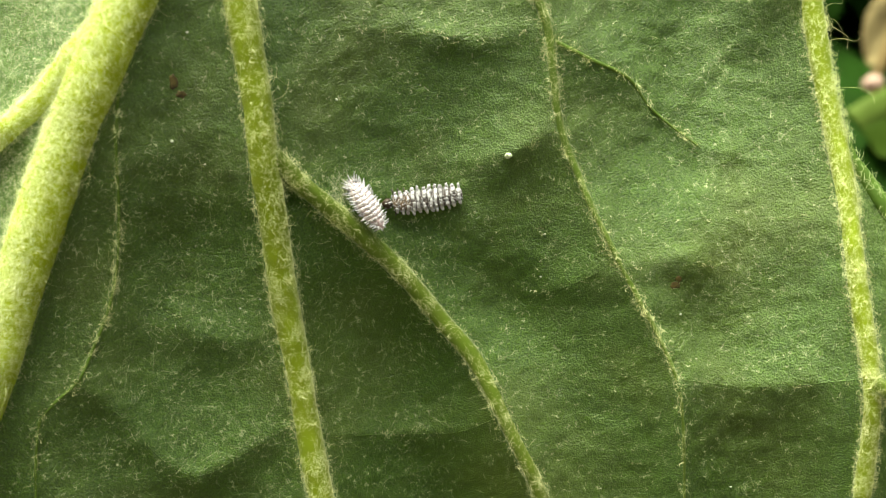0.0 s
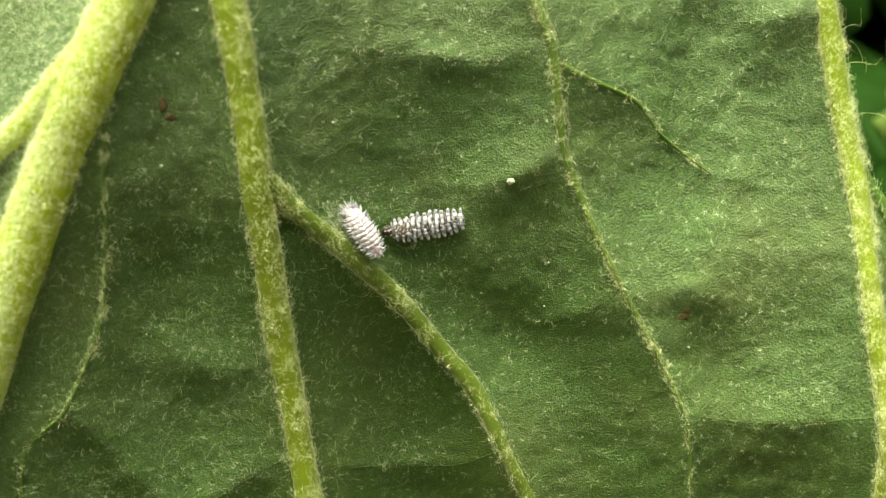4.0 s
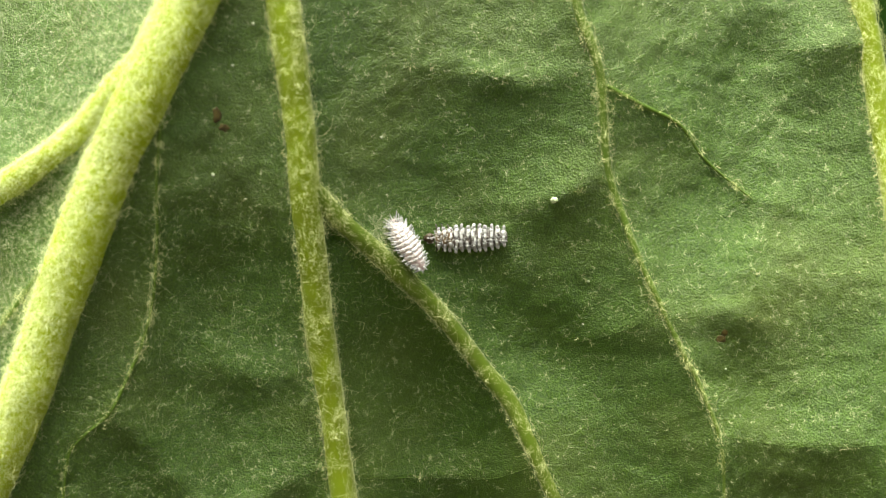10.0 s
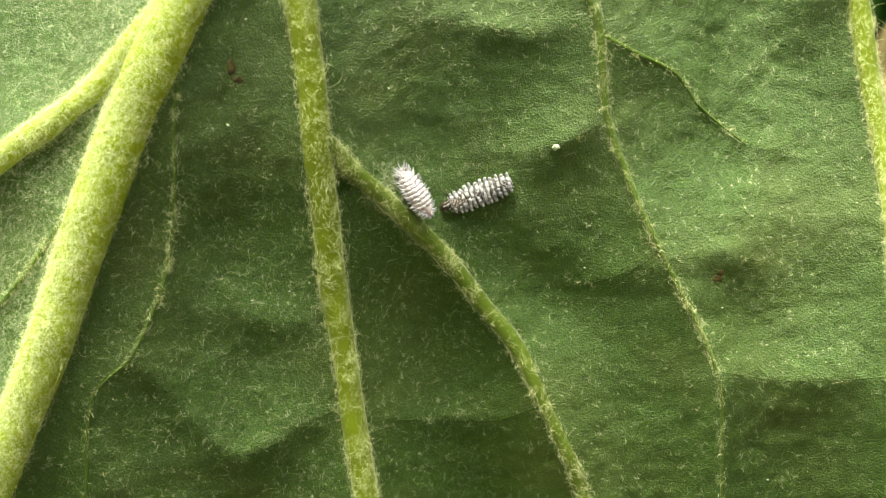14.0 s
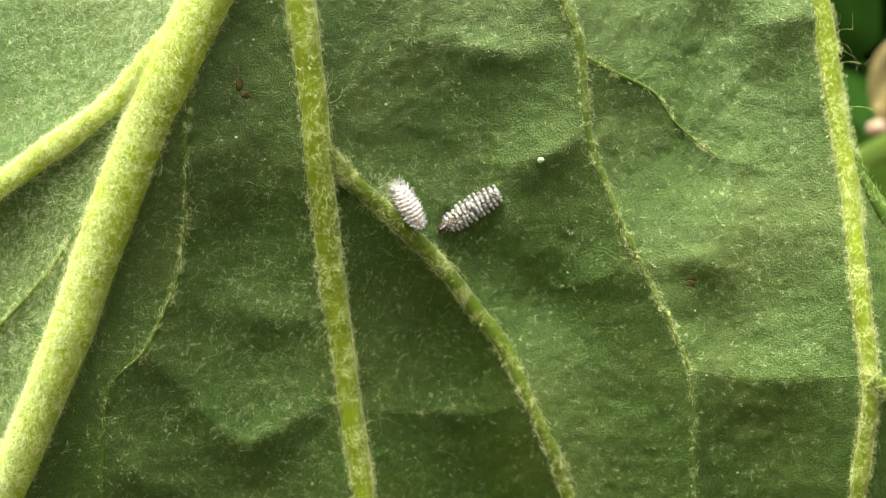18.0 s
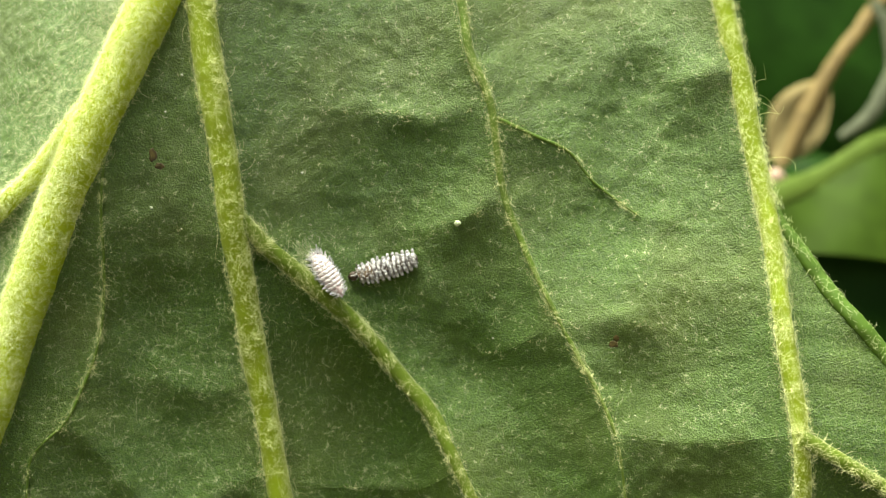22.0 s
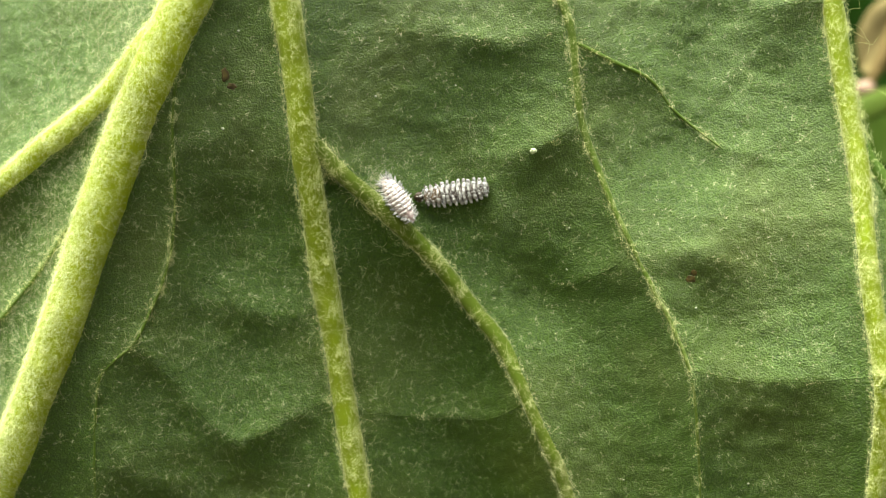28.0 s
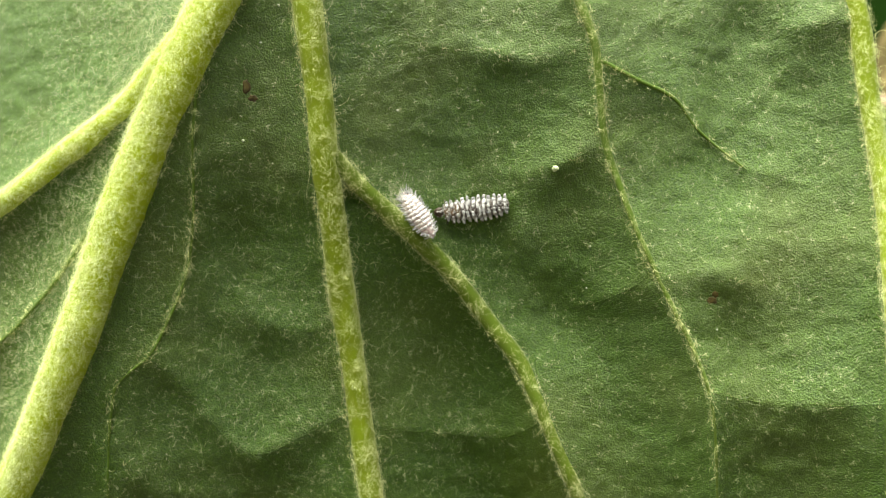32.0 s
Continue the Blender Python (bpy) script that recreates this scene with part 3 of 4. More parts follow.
def build_outer_branch():
    """The vein that leaves the outer vein and crosses the part of the blade that is bent back."""
    s = np.linspace(0, 13, 60)
    z = -4.6 - 0.36 * s
    edge = line_at(EDGE_LINE, z)
    path = np.stack([edge + 0.72 * s, blade(edge, z) + 0.06 * s - 0.1, z - 0.08 * s], -1)
    v, q = tube(path, np.linspace(0.5, 0.3, 60), 12, 0.95, 0.01, 5)
    fast_mesh("vein", v * MM, q, GREEN_VEIN, leaf, "green vein branching to the margin")
    gen = np.random.RandomState(31)
    i = gen.randint(0, 59, 700)
    nor = np.stack([gen.normal(size=700) * 0.4, -abs(gen.normal(size=700)), gen.normal(size=700)], -1)
    nor /= np.linalg.norm(nor, axis=1, keepdims=True)
    hair_mesh("vein_hair", path[i] + nor * 0.4, nor, (0.25, 0.8), 0.018, (0.2, 0.8), 0.9, VEIN_HAIR, leaf, 14)
    # woolly margin of the bent part
    zz = np.linspace(-14, 14, 160)
    rim = blade_point(np.full(160, 2.0), zz)
    v, q = tube(rim, np.interp(zz, [7, 11.5, 14], [0.5, 0.12, 0.05]), 10, 0.8, 0.06, 6)
    fast_mesh("margin", v * MM, q, MARGIN, leaf, "rolled green leaf margin")
    k = gen.randint(0, 159, 900)
    nor = np.stack([gen.normal(size=900), -abs(gen.normal(size=900)), gen.normal(size=900) * 0.5], -1)
    nor /= np.linalg.norm(nor, axis=1, keepdims=True)
    hair_mesh("vein_hair", rim[k] + nor * 0.42, nor, (0.2, 0.7), 0.015, (0.2, 0.9), 0.9, HAIR, leaf, 24)


build_outer_branch()


def build_hairs():
    gen = np.random.RandomState(3)
    # stars of hairs over the blade
    def scatter(count, x0=-40.0):
        z = gen.uniform(-17, 30, count)
        x = gen.uniform(x0, 21.5, count)
        x = np.where(x > line_at(EDGE_LINE, z), x - 6, x)
        return x, z
    x, z = scatter(5400)
    rays = gen.randint(2, 6, len(x))
    x, z = np.repeat(x, rays), np.repeat(z, rays)
    x, z = x + gen.normal(size=len(x)) * 0.05, z + gen.normal(size=len(x)) * 0.05
    roots, nor = np.stack([x, blade(x, z), z], -1), blade_normal(x, z)
    hair_mesh("hair", roots, nor, (0.12, 0.36), 0.0105, (0.12, 0.6), 1.6, HAIR, leaf, 11, sides=2, segs=7, label="pale branched hairs")
    # the felt is denser in some patches than in others, and thickest towards the outer vein
    x, z = scatter(260000)
    thick = 0.34 + 0.25 * value_noise(x, z, 3.4, 51) + 0.2 * value_noise(x, z, 1.1, 52) + 0.4 * value_noise(x, z, 0.3, 53) + 0.5 * np.clip((x - 1) / 9, 0, 1)
    keep = gen.rand(len(x)) < np.clip(thick, 0.15, 1.0)
    x, z = x[keep], z[keep]
    roots, nor = np.stack([x, blade(x, z), z], -1), blade_normal(x, z)
    hair_mesh("felt", roots, nor, (0.08, 0.24), 0.0090, (0.03, 0.40), 1.6, FELT, leaf, 12, sides=2, segs=4, label="short dense felt of curly hairs")
    # tangled long hairs in the shaded fields
    x, z = gen.uniform(-24, -1, 2600), gen.uniform(-16, 9, 2600)
    hair_mesh("stray_hair", np.stack([x, blade(x, z), z], -1), blade_normal(x, z), (0.25, 0.8), 0.0075, (0.15, 0.6), 1.6, HAIR, leaf, 28, sides=2, segs=9, label="tangled long hairs")
    # long loose threads in the shaded corner below the fork of the veins
    x, z = gen.uniform(-10.8, -5.5, 26), gen.uniform(0.5, 6.8, 26)
    keep = x < line_at([(9.2, -11.8), (6.0, -8.5), (2.8, -5.0), (-1.0, -1.8)], z)
    x, z = x[keep], z[keep]
    hair_mesh("stray_hair", np.stack([x, blade(x, z), z], -1), blade_normal(x, z), (0.6, 1.5), 0.0085, (0.1, 0.4), 0.8, VEIN_HAIR, leaf, 29, sides=2, segs=16, label="long loose pale threads")
    a, zf = gen.uniform(1.0, 2.0, 3500), gen.uniform(-16, 12, 3500)
    p = blade_point(a, zf)
    gx, gz = blade_point(a + 0.01, zf) - p, blade_point(a, zf + 0.1) - p
    nf = np.cross(gx, gz)
    nf /= np.linalg.norm(nf, axis=1, keepdims=True) + 1e-12
    nf *= np.where(nf[:, 1:2] > 0, -1, 1)
    hair_mesh("felt", np.repeat(p, 2, 0), np.repeat(nf, 2, 0), (0.10, 0.3), 0.013, (0.1, 0.7), 0.6, FELT, leaf, 15, sides=2, segs=3)
    # stray threads beside the main veins
    k = gen.randint(0, 10000, 130)
    pm, rm = vein_path("main")
    pn, rn = vein_path("mid")
    both, rad = np.concatenate([pm, pn]), np.concatenate([rm, rn])
    k = k % len(both)
    side = np.stack([np.where(gen.rand(130) < 0.75, 1.0, -1.0), -0.5 + 0 * k, gen.normal(size=130) * 0.3], -1)
    side /= np.linalg.norm(side, axis=1, keepdims=True)
    hair_mesh("stray_hair", both[k] + side * rad[k][:, None] * 0.95, side, (0.9, 2.6), 0.009, (0.3, 0.9), 0.7, VEIN_HAIR, leaf, 16, segs=10)
    pe, re_ = vein_path("edge")
    k = np.argmin(abs(pe[:, 2][:, None] - np.array([16.8, 17.0, 16.6, 12.5, 15.2])[None]), axis=0)
    out = np.tile([0.9, -0.2, 0.1], (5, 1))
    hair_mesh("stray_hair", pe[k] + out * 0.5, out, (1.6, 2.8), 0.011, (0.9, 1.4), 0.45, VEIN_HAIR, leaf, 25, segs=14)
    # cottony wool where the mealybug sits
    c = np.array([-7.65, 0, 6.8]) + gen.normal(size=(330, 3)) * [0.36, 0, 0.55]
    c[:, 1] = blade(c[:, 0], c[:, 2])
    hair_mesh("wool", c, blade_normal(c[:, 0], c[:, 2]), (0.2, 0.75), 0.006, (0.2, 1.0), 1.0, WOOL, leaf, 17, sides=2, segs=7, label="fine white cottony wool")
    # matted wool along the main vein and over the blade beside it
    wr, wn = [], []
    for name, per in (("main", 300), ("main_side", 170)):
        pm, rm = vein_path(name)
        count = int(per * 0.3 * len(pm))
        k = gen.randint(0, len(pm) - 1, count)
        along = pm[k + 1] - pm[k]
        along /= np.linalg.norm(along, axis=1, keepdims=True)
        side = np.cross(along, [0, -1.0, 0])
        side /= np.linalg.norm(side, axis=1, keepdims=True)
        up = np.cross(side, along)
        ang = np.clip(gen.normal(np.pi * 0.36, 0.6, count), -0.2, np.pi + 0.2)[:, None]
        nor = np.cos(ang) * side + np.sin(ang) * up
        wr.append(pm[k] + along * gen.rand(count)[:, None] * 0.3 + nor * rm[k][:, None] * 0.97)
        wn.append(nor)
    hair_mesh("wool", np.concatenate(wr), np.concatenate(wn), (0.25, 0.8), 0.0095, (0.1, 0.7), 1.5, WOOL, leaf, 18, sides=2, segs=6, label="matted whitish wool")
    z = gen.uniform(-17, 30, 22000)
    x = line_at(MAIN_LINE, z) - 0.6 - np.abs(gen.normal(size=22000)) * 6.0
    hair_mesh("wool", np.stack([x, blade(x, z), z], -1), blade_normal(x, z), (0.15, 0.5), 0.0085, (0.1, 0.6), 1.2, WOOL, leaf, 19, sides=2, segs=5)
    # hairs on the veins
    density = {"main": 50, "main_side": 36, "mid": 50, "curve": 25, "third": 15, "edge": 48, "thin": 9, "third_side": 5, "left": 10}
    all_roots, all_nor = [], []
    for name in VEINS:
        per = density.get(name, 0.8)
        path, radii = vein_path(name)
        count = int(per * 0.3 * len(path))
        # tufts stand in clusters along the vein, most of them on its flanks
        i = gen.randint(0, len(path) - 1, count * 2)
        i = i[gen.rand(count * 2) < 0.5 + 0.3 * value_noise(path[i, 0] + radii[0], path[i, 2], 0.55, 61)]
        if per < 20:
            # the thin veins grow bald towards their tips
            i = i[gen.rand(len(i)) < np.clip((path[i, 2] + 12) / 12, 0.3, 1)]
        count = len(i)
        s = gen.rand(count)[:, None]
        c = path[i] * (1 - s) + path[i + 1] * s
        along = path[i + 1] - path[i]
        along /= np.linalg.norm(along, axis=1, keepdims=True)
        side = np.cross(along, [0, -1.0, 0])
        side /= np.linalg.norm(side, axis=1, keepdims=True)
        up = np.cross(side, along)
        flank = gen.rand(count) < 0.6
        ang = np.where(flank, np.abs(gen.normal(0, 0.55, count)), gen.uniform(0.3, np.pi - 0.3, count))
        ang = np.where(flank & (gen.rand(count) < 0.5), np.pi - ang, ang)[:, None]
        nor = np.cos(ang) * side + np.sin(ang) * up
        keep = (c[:, 2] > -17) & (c[:, 2] < 31)
        all_roots.append((c + nor * radii[i][:, None] * 0.97)[keep])
        all_nor.append(nor[keep])
    roots, nor = np.concatenate(all_roots), np.concatenate(all_nor)
    arms = gen.randint(3, 7, len(roots))
    roots, nor = np.repeat(roots, arms, 0), np.repeat(nor, arms, 0)
    roots = roots + gen.normal(size=roots.shape) * 0.09
    hair_mesh("vein_hair", roots, nor, (0.18, 0.62), 0.0118, (0.10, 0.9), 1.7, VEIN_HAIR, leaf, 13, sides=2, segs=7, label="yellowish white tufts of curly hairs on the veins")


build_hairs()


def blob(name, x, z, rx, rz, high, mat, parent, label, seed, lift=0.0):
    """A small uneven patch lying on the blade."""
    bm = bmesh.new()
    bmesh.ops.create_icosphere(bm, subdivisions=3, radius=1.0)
    y = float(blade(x, z))
    for v in bm.verts:
        k = 1 + 0.45 * noise.noise(v.co * 1.7 + Vector((seed, 0, 0))) + 0.2 * noise.noise(v.co * 4 + Vector((0, seed, 0)))
        c = v.co * k
        px, pz = x + c.x * rx, z + c.z * rz
        v.co = Vector((px, float(blade(px, pz)) - lift + c.y * high, pz)) * MM
    return part(name, bm, mat, parent, label)


blob("brown_spot", -16.6, 12.7, 0.22, 0.40, 0.045, SPOT, leaf, "rusty brown spot", 1)
blob("brown_spot", -16.25, 12.05, 0.26, 0.20, 0.04, SPOT, leaf, "rusty brown spot", 2)
blob("brown_spot", 11.8, 1.15, 0.32, 0.20, 0.045, SPOT, leaf, "rusty brown spot", 3)
blob("brown_spot", 12.0, 1.5, 0.17, 0.19, 0.04, SPOT, leaf, "rusty brown spot", 4)
speck = blob("pale_speck", 2.07, 8.85, 0.20, 0.16, 0.11, SPECK, None, "", 5, 0.07)
tagged(speck, "tiny pale yellow egg-like speck stuck to the leaf underside", "speck")


gen_speck = random.Random(12)
for k in range(16):
    bx, bz = gen_speck.uniform(-18, 19), gen_speck.uniform(-13, 18)
    r = gen_speck.uniform(0.045, 0.085)
    if abs(bx + 0.5) < 3 and abs(bz - 7) < 2:
        continue
    blob("pale_dot", bx, bz, r, r * 0.8, r * 0.6, SPECK, leaf, "tiny pale dot", 20 + k, 0.04)


# ---- mealybug ----
def mealybug_pose(x, z, lean):
    """Where the mealybug sits: its middle, and the lean of its body from upright in degrees."""
    y = float(base_depth(x, z)) - 0.35
    n = Vector((0.18, -1, 0.05)).normalized()
    f = Vector((-math.sin(radians(lean)), 0, math.cos(radians(lean))))
    f = (f - f.dot(n) * n).normalized()
    s = f.cross(n)
    return Matrix(((f.x, s.x, n.x, x * MM), (f.y, s.y, n.y, y * MM), (f.z, s.z, n.z, z * MM), (0, 0, 0, 1)))


def build_mealybug():
    bug = new("mealybug")
    tagged(bug, "pinkish white waxy mealybug with short filaments, sitting on the leaf vein", "mealybug")
    bug.matrix_world = mealybug_pose(-6.32, 6.08, 28.6)
    half, wide, high, rings = 1.74, 0.58, 0.56, 12
    bm = bmesh.new()
    bmesh.ops.create_uvsphere(bm, u_segments=40, v_segments=60, radius=1.0)
    for v in bm.verts:
        x, yy, z = v.co.z, v.co.x, v.co.y
        k = 1 + 0.05 * noise.noise(v.co * 5)
        taper = 1 - 0.12 * x * x + 0.05 * x
        v.co = Vector((x * half, yy * wide * taper * k, max(z, -0.45) * high * k)) * MM
    part("body", bm, PINK_BODY, bug, "soft pink body under the wax")
    gen = random.Random(4)
    # one crimped plate of wax over each segment, with a narrow bare groove before the next
    pitch = 1.9 / rings
    across, along = 45, 7
    for k in range(rings):
        x0 = -0.95 + (k + 0.5) * pitch
        verts, faces = [], []
        phase = gen.uniform(0, 6)
        for i in range(across):
            th = -1.45 + 2.9 * i / (across - 1)
            lump = abs(math.sin(th * (4.0 + phase * 0.25) + phase)) ** 0.7 + 0.8 * noise.noise(Vector((th * 3, k * 5.1, 2)))
            for j in range(along):
                u = j / (along - 1) * 2 - 1
                ragged = 0.16 * noise.noise(Vector((th * 7, k * 3.7, u)))
                x = x0 + pitch * (u * (0.48 + ragged) + 0.28 * abs(th) ** 1.5 - 0.2)
                x = max(-0.985, min(0.985, x))
                w = math.sqrt(1 - x * x) * (1 - 0.12 * x * x + 0.05 * x)
                crumb = 0.055 * noise.noise(Vector((th * 16, x * 30, k))) + 0.04 * noise.noise(Vector((th * 34, x * 60, 7 + k)))
                arch = 1 - u ** 4
                g = 0.97 + arch * (0.06 + 0.12 * lump + 1.7 * crumb)
                verts.append(Vector((x * half, math.sin(th) * wide * w * g, math.cos(th) * high * w * g)) * MM)
        for i in range(across - 1):
            for j in range(along - 1):
                v = i * along + j
                faces.append((v, v + along, v + along + 1, v + 1))
        mesh_object("wax_plate", verts, faces, PINK_WAX, bug)

    def filament(base, way, length, r):
        bm = bmesh.new()
        bmesh.ops.create_cone(bm, segments=8, radius1=r, radius2=r * 0.22, depth=length, cap_ends=True)
        bmesh.ops.subdivide_edges(bm, edges=[e for e in bm.edges if abs(e.verts[0].co.z - e.verts[1].co.z) > length * 0.5], cuts=4)
        bend = gen.uniform(-0.3, 0.3)
        for v in bm.verts:
            s = v.co.z / length + 0.5
            v.co.x += bend * length * s * s + 0.3 * r * noise.noise(v.co * 14 + base * 9)
            v.co.y += 0.3 * r * noise.noise(v.co * 11 - base * 7)
        m = way.to_track_quat("Z", "Y").to_matrix().to_4x4()
        bmesh.ops.transform(bm, matrix=Matrix.Translation(base + way * length * 0.40) @ m, verts=bm.verts)
        bmesh.ops.scale(bm, vec=(MM, MM, MM), verts=bm.verts)
        part("wax_filament", bm, WAX, bug)

    # fringe along both flanks, longest about the tail, which stands uppermost
    for k in range(rings):
        for sgn in (-1, 1):
            for twin in (0, 1):
                x = -0.95 + (k + 0.3 + 0.45 * twin) * pitch
                w = math.sqrt(max(0.03, 1 - x * x)) * (1 - 0.12 * x * x + 0.05 * x)
                rear = max(0.0, x)
                base = Vector((x * half, sgn * wide * w * 0.96, 0.10 + gen.uniform(-0.10, 0.12)))
                way = Vector((0.35 + 0.9 * rear - 0.9 * max(0.0, -x - 0.55) + gen.uniform(-0.15, 0.15), sgn * (1.0 - 0.4 * rear), 0.35 + gen.uniform(-0.2, 0.2))).normalized()
                filament(base, way, gen.uniform(0.26, 0.40) + 0.2 * rear, gen.uniform(0.060, 0.080))
    for k in range(7):
        a = (k - 3) * 0.36
        base = Vector((half * 0.9 * math.cos(a * 0.6), wide * 0.55 * math.sin(a), 0.12 + gen.uniform(-0.05, 0.2)))
        filament(base, Vector((1.0, 0.55 * math.sin(a), 0.25 + gen.uniform(-0.2, 0.2))).normalized(), gen.uniform(0.36, 0.52), gen.uniform(0.055, 0.075))
        base = Vector((-half * 0.93 * math.cos(a * 0.6), wide * 0.5 * math.sin(a), 0.05 + gen.uniform(-0.05, 0.2)))
        filament(base, Vector((-1.0, 0.8 * math.sin(a), 0.3 + gen.uniform(-0.2, 0.2))).normalized(), gen.uniform(0.2, 0.3), gen.uniform(0.05, 0.06))
    # short curls of wax on the back
    for k in range(2, rings):
        for u in (-0.8, -0.5, -0.2, 0.1, 0.4, 0.7):
            x = -0.95 + (k + 0.5 + gen.uniform(-0.2, 0.2)) * pitch
            w = math.sqrt(max(0.03, 1 - x * x))
            uu = u + gen.uniform(-0.1, 0.1)
            base = Vector((x * half, uu * wide * w, high * w * math.sqrt(1 - uu * uu) * 1.02))
            way = Vector((gen.uniform(0.5, 1.0), uu * 1.1 + gen.uniform(-0.2, 0.2), 0.45)).normalized()
            filament(base, way, gen.uniform(0.09, 0.17), gen.uniform(0.045, 0.07))
    return bug


mealybug = build_mealybug()


# ---- beetle larva ----
SEGMENTS = 12


def build_larva():
    larva = new("beetle_larva")
    tagged(larva, "grey beetle larva with white wax tufts, feeding on the mealybug", "larva")
    y = float(blade(-2.8, 6.3))
    larva.location = (-2.8 * MM, y * MM, 6.3 * MM)
    parts = []
    gen = random.Random(8)
    for k in range(SEGMENTS):
        s = k / (SEGMENTS - 1)
        wide = np.interp(s, [0, 0.12, 0.4, 0.7, 0.88, 1.0], [0.36, 0.53, 0.61, 0.61, 0.57, 0.47])
        high, half = wide * 0.82, 0.235
        bm = bmesh.new()
        bmesh.ops.create_uvsphere(bm, u_segments=24, v_segments=14, radius=1.0)
        for v in bm.verts:
            q = v.co.copy()
            x = math.copysign(abs(q.z) ** 0.8, q.z)
            lump = 1 + 0.07 * noise.noise(q * 4 + Vector((k * 3.1, 0, 0)))
            v.co = Vector((x * half, q.x * wide * lump, q.y * high * lump)) * MM
        fore = k >= SEGMENTS - 3
        seg = part("body_segment", bm, BROWN_CUTICLE if fore else CUTICLE, larva, "brown thorax segment with little wax" if fore else "grey wrinkled body segment")
        parts.append(seg)
        for u, kind in ((-1.22, 2), (-0.82, 1), (-0.40, 0), (0.40, 0), (0.82, 1), (1.22, 2)):
            if k >= SEGMENTS - 2 and kind == 0:
                continue
            bm = bmesh.new()
            bmesh.ops.create_icosphere(bm, subdivisions=3, radius=1.0)
            ang = (u + gen.uniform(-0.11, 0.11)) * 1.12
            r = Vector((0, math.sin(ang), math.cos(ang)))
            size = gen.uniform(0.7, 1.25) * (0.78 if fore else 1.0)
            # blunt pegs on the flanks, broad cakes on the back, thin ones beside the bare middle line
            long_ = (0.07, 0.085, 0.165)[kind] * size
            thick = (0.095, 0.110, 0.108)[kind] * gen.uniform(0.75, 1.15) * (0.85 if fore else 1.0)
            broad = (0.235, 0.265, 0.13)[kind] * wide / 0.6 * gen.uniform(0.7, 1.2) * (0.8 if fore else 1.0)
            place = Vector((gen.uniform(-0.065, 0.065), r.y * wide * 0.97, r.z * high * 0.95 + (0.06 if kind == 2 else 0)))
            side = Vector((0, r.z, -r.y))
            seed = Vector((k * 2.3, u * 5, 0))
            lean = gen.uniform(0.0, 0.3) if kind == 2 else 0.0
            for v in bm.verts:
                q = Vector([math.copysign(abs(c) ** 0.75, c) for c in v.co])
                q *= 1 + 0.22 * noise.noise(v.co * 1.5 + seed) + 0.26 * noise.noise(v.co * 3.5 + seed) + 0.22 * noise.noise(v.co * 8 + seed)
                v.co = (place + r * (q.z * long_ + long_ * (0.5 if kind == 2 else 0.2)) + side * q.y * broad
                        + Vector((q.x * thick - lean * long_ * max(0, q.z), 0, 0))) * MM
            part("wax_tuft", bm, WAX, seg, "chalky white wax tuft")
        # crumbs of wax over the segment
        bm = bmesh.new()
        for c in range(60):
            ang = gen.uniform(-1.5, 1.5)
            at = Vector((gen.uniform(-0.2, 0.2), math.sin(ang) * wide * 1.0, math.cos(ang) * high * 1.0))
            grain = bmesh.ops.create_icosphere(bm, subdivisions=1, radius=gen.uniform(0.016, 0.042))["verts"]
            for v in grain:
                v.co *= 1 + 0.4 * noise.noise(v.co * 40 + at * 9)
                v.co = (v.co + at) * MM
        part("wax_dust", bm, WAX, seg, "crumbs of white wax")
    # head capsule with jaws and feelers
    bm = bmesh.new()
    bmesh.ops.create_uvsphere(bm, u_segments=20, v_segments=14, radius=1.0)
    for v in bm.verts:
        q = v.co.copy()
        v.co = Vector((q.x * 0.31, q.y * 0.32 * (1 - 0.2 * q.x), q.z * 0.25 * (1 + 0.06 * noise.noise(q * 4)))) * MM
    head = part("head", bm, HEAD, larva, "small brown head capsule")
    for sgn in (-1, 1):
        pts = np.array([(0.2, 0.1 * sgn, -0.05), (0.30, 0.12 * sgn, -0.08), (0.37, 0.06 * sgn, -0.1)])
        v, q = tube(pts * MM, np.array([0.05, 0.04, 0.012]) * MM, 6)
        fast_mesh("jaw", v, q, LEG, head, "dark jaw")
        bm = bmesh.new()
        bmesh.ops.create_icosphere(bm, subdivisions=2, radius=0.045 * MM)
        bmesh.ops.translate(bm, vec=Vector((0.12, 0.2 * sgn, 0.1)) * MM, verts=bm.verts)
        part("eye", bm, LEG, head, "black eye spot")
    bm = bmesh.new()
    for c in range(26):
        ang, back = gen.uniform(-1.6, 1.6), gen.uniform(-0.28, 0.12)
        at = Vector((back, math.sin(ang) * 0.27, math.cos(ang) * 0.22))
        grain = bmesh.ops.create_icosphere(bm, subdivisions=1, radius=gen.uniform(0.02, 0.05))["verts"]
        for v in grain:
            v.co = (v.co * (1 + 0.4 * noise.noise(v.co * 40 + at * 9)) + at) * MM
    part("wax_dust", bm, WAX, head, "crumbs of white wax")
    parts.append(head)
    # three pairs of legs on the foremost segments
    for k in (SEGMENTS - 1, SEGMENTS - 2, SEGMENTS - 3):
        wide = 0.45
        for sgn in (-1, 1):
            pts = np.array([(0.02, 0.2 * sgn, -0.15), (0.08, (wide + 0.12) * sgn, -0.02), (0.14, (wide + 0.30) * sgn, -0.25), (0.16, (wide + 0.34) * sgn, -0.42)])
            v, q = tube(polyline(pts, 0.08) * MM, np.linspace(0.06, 0.03, len(polyline(pts, 0.08))) * MM, 6)
            fast_mesh("leg", v, q, LEG, parts[k], "thin dark leg")
    return larva, parts


larva, larva_parts = build_larva()


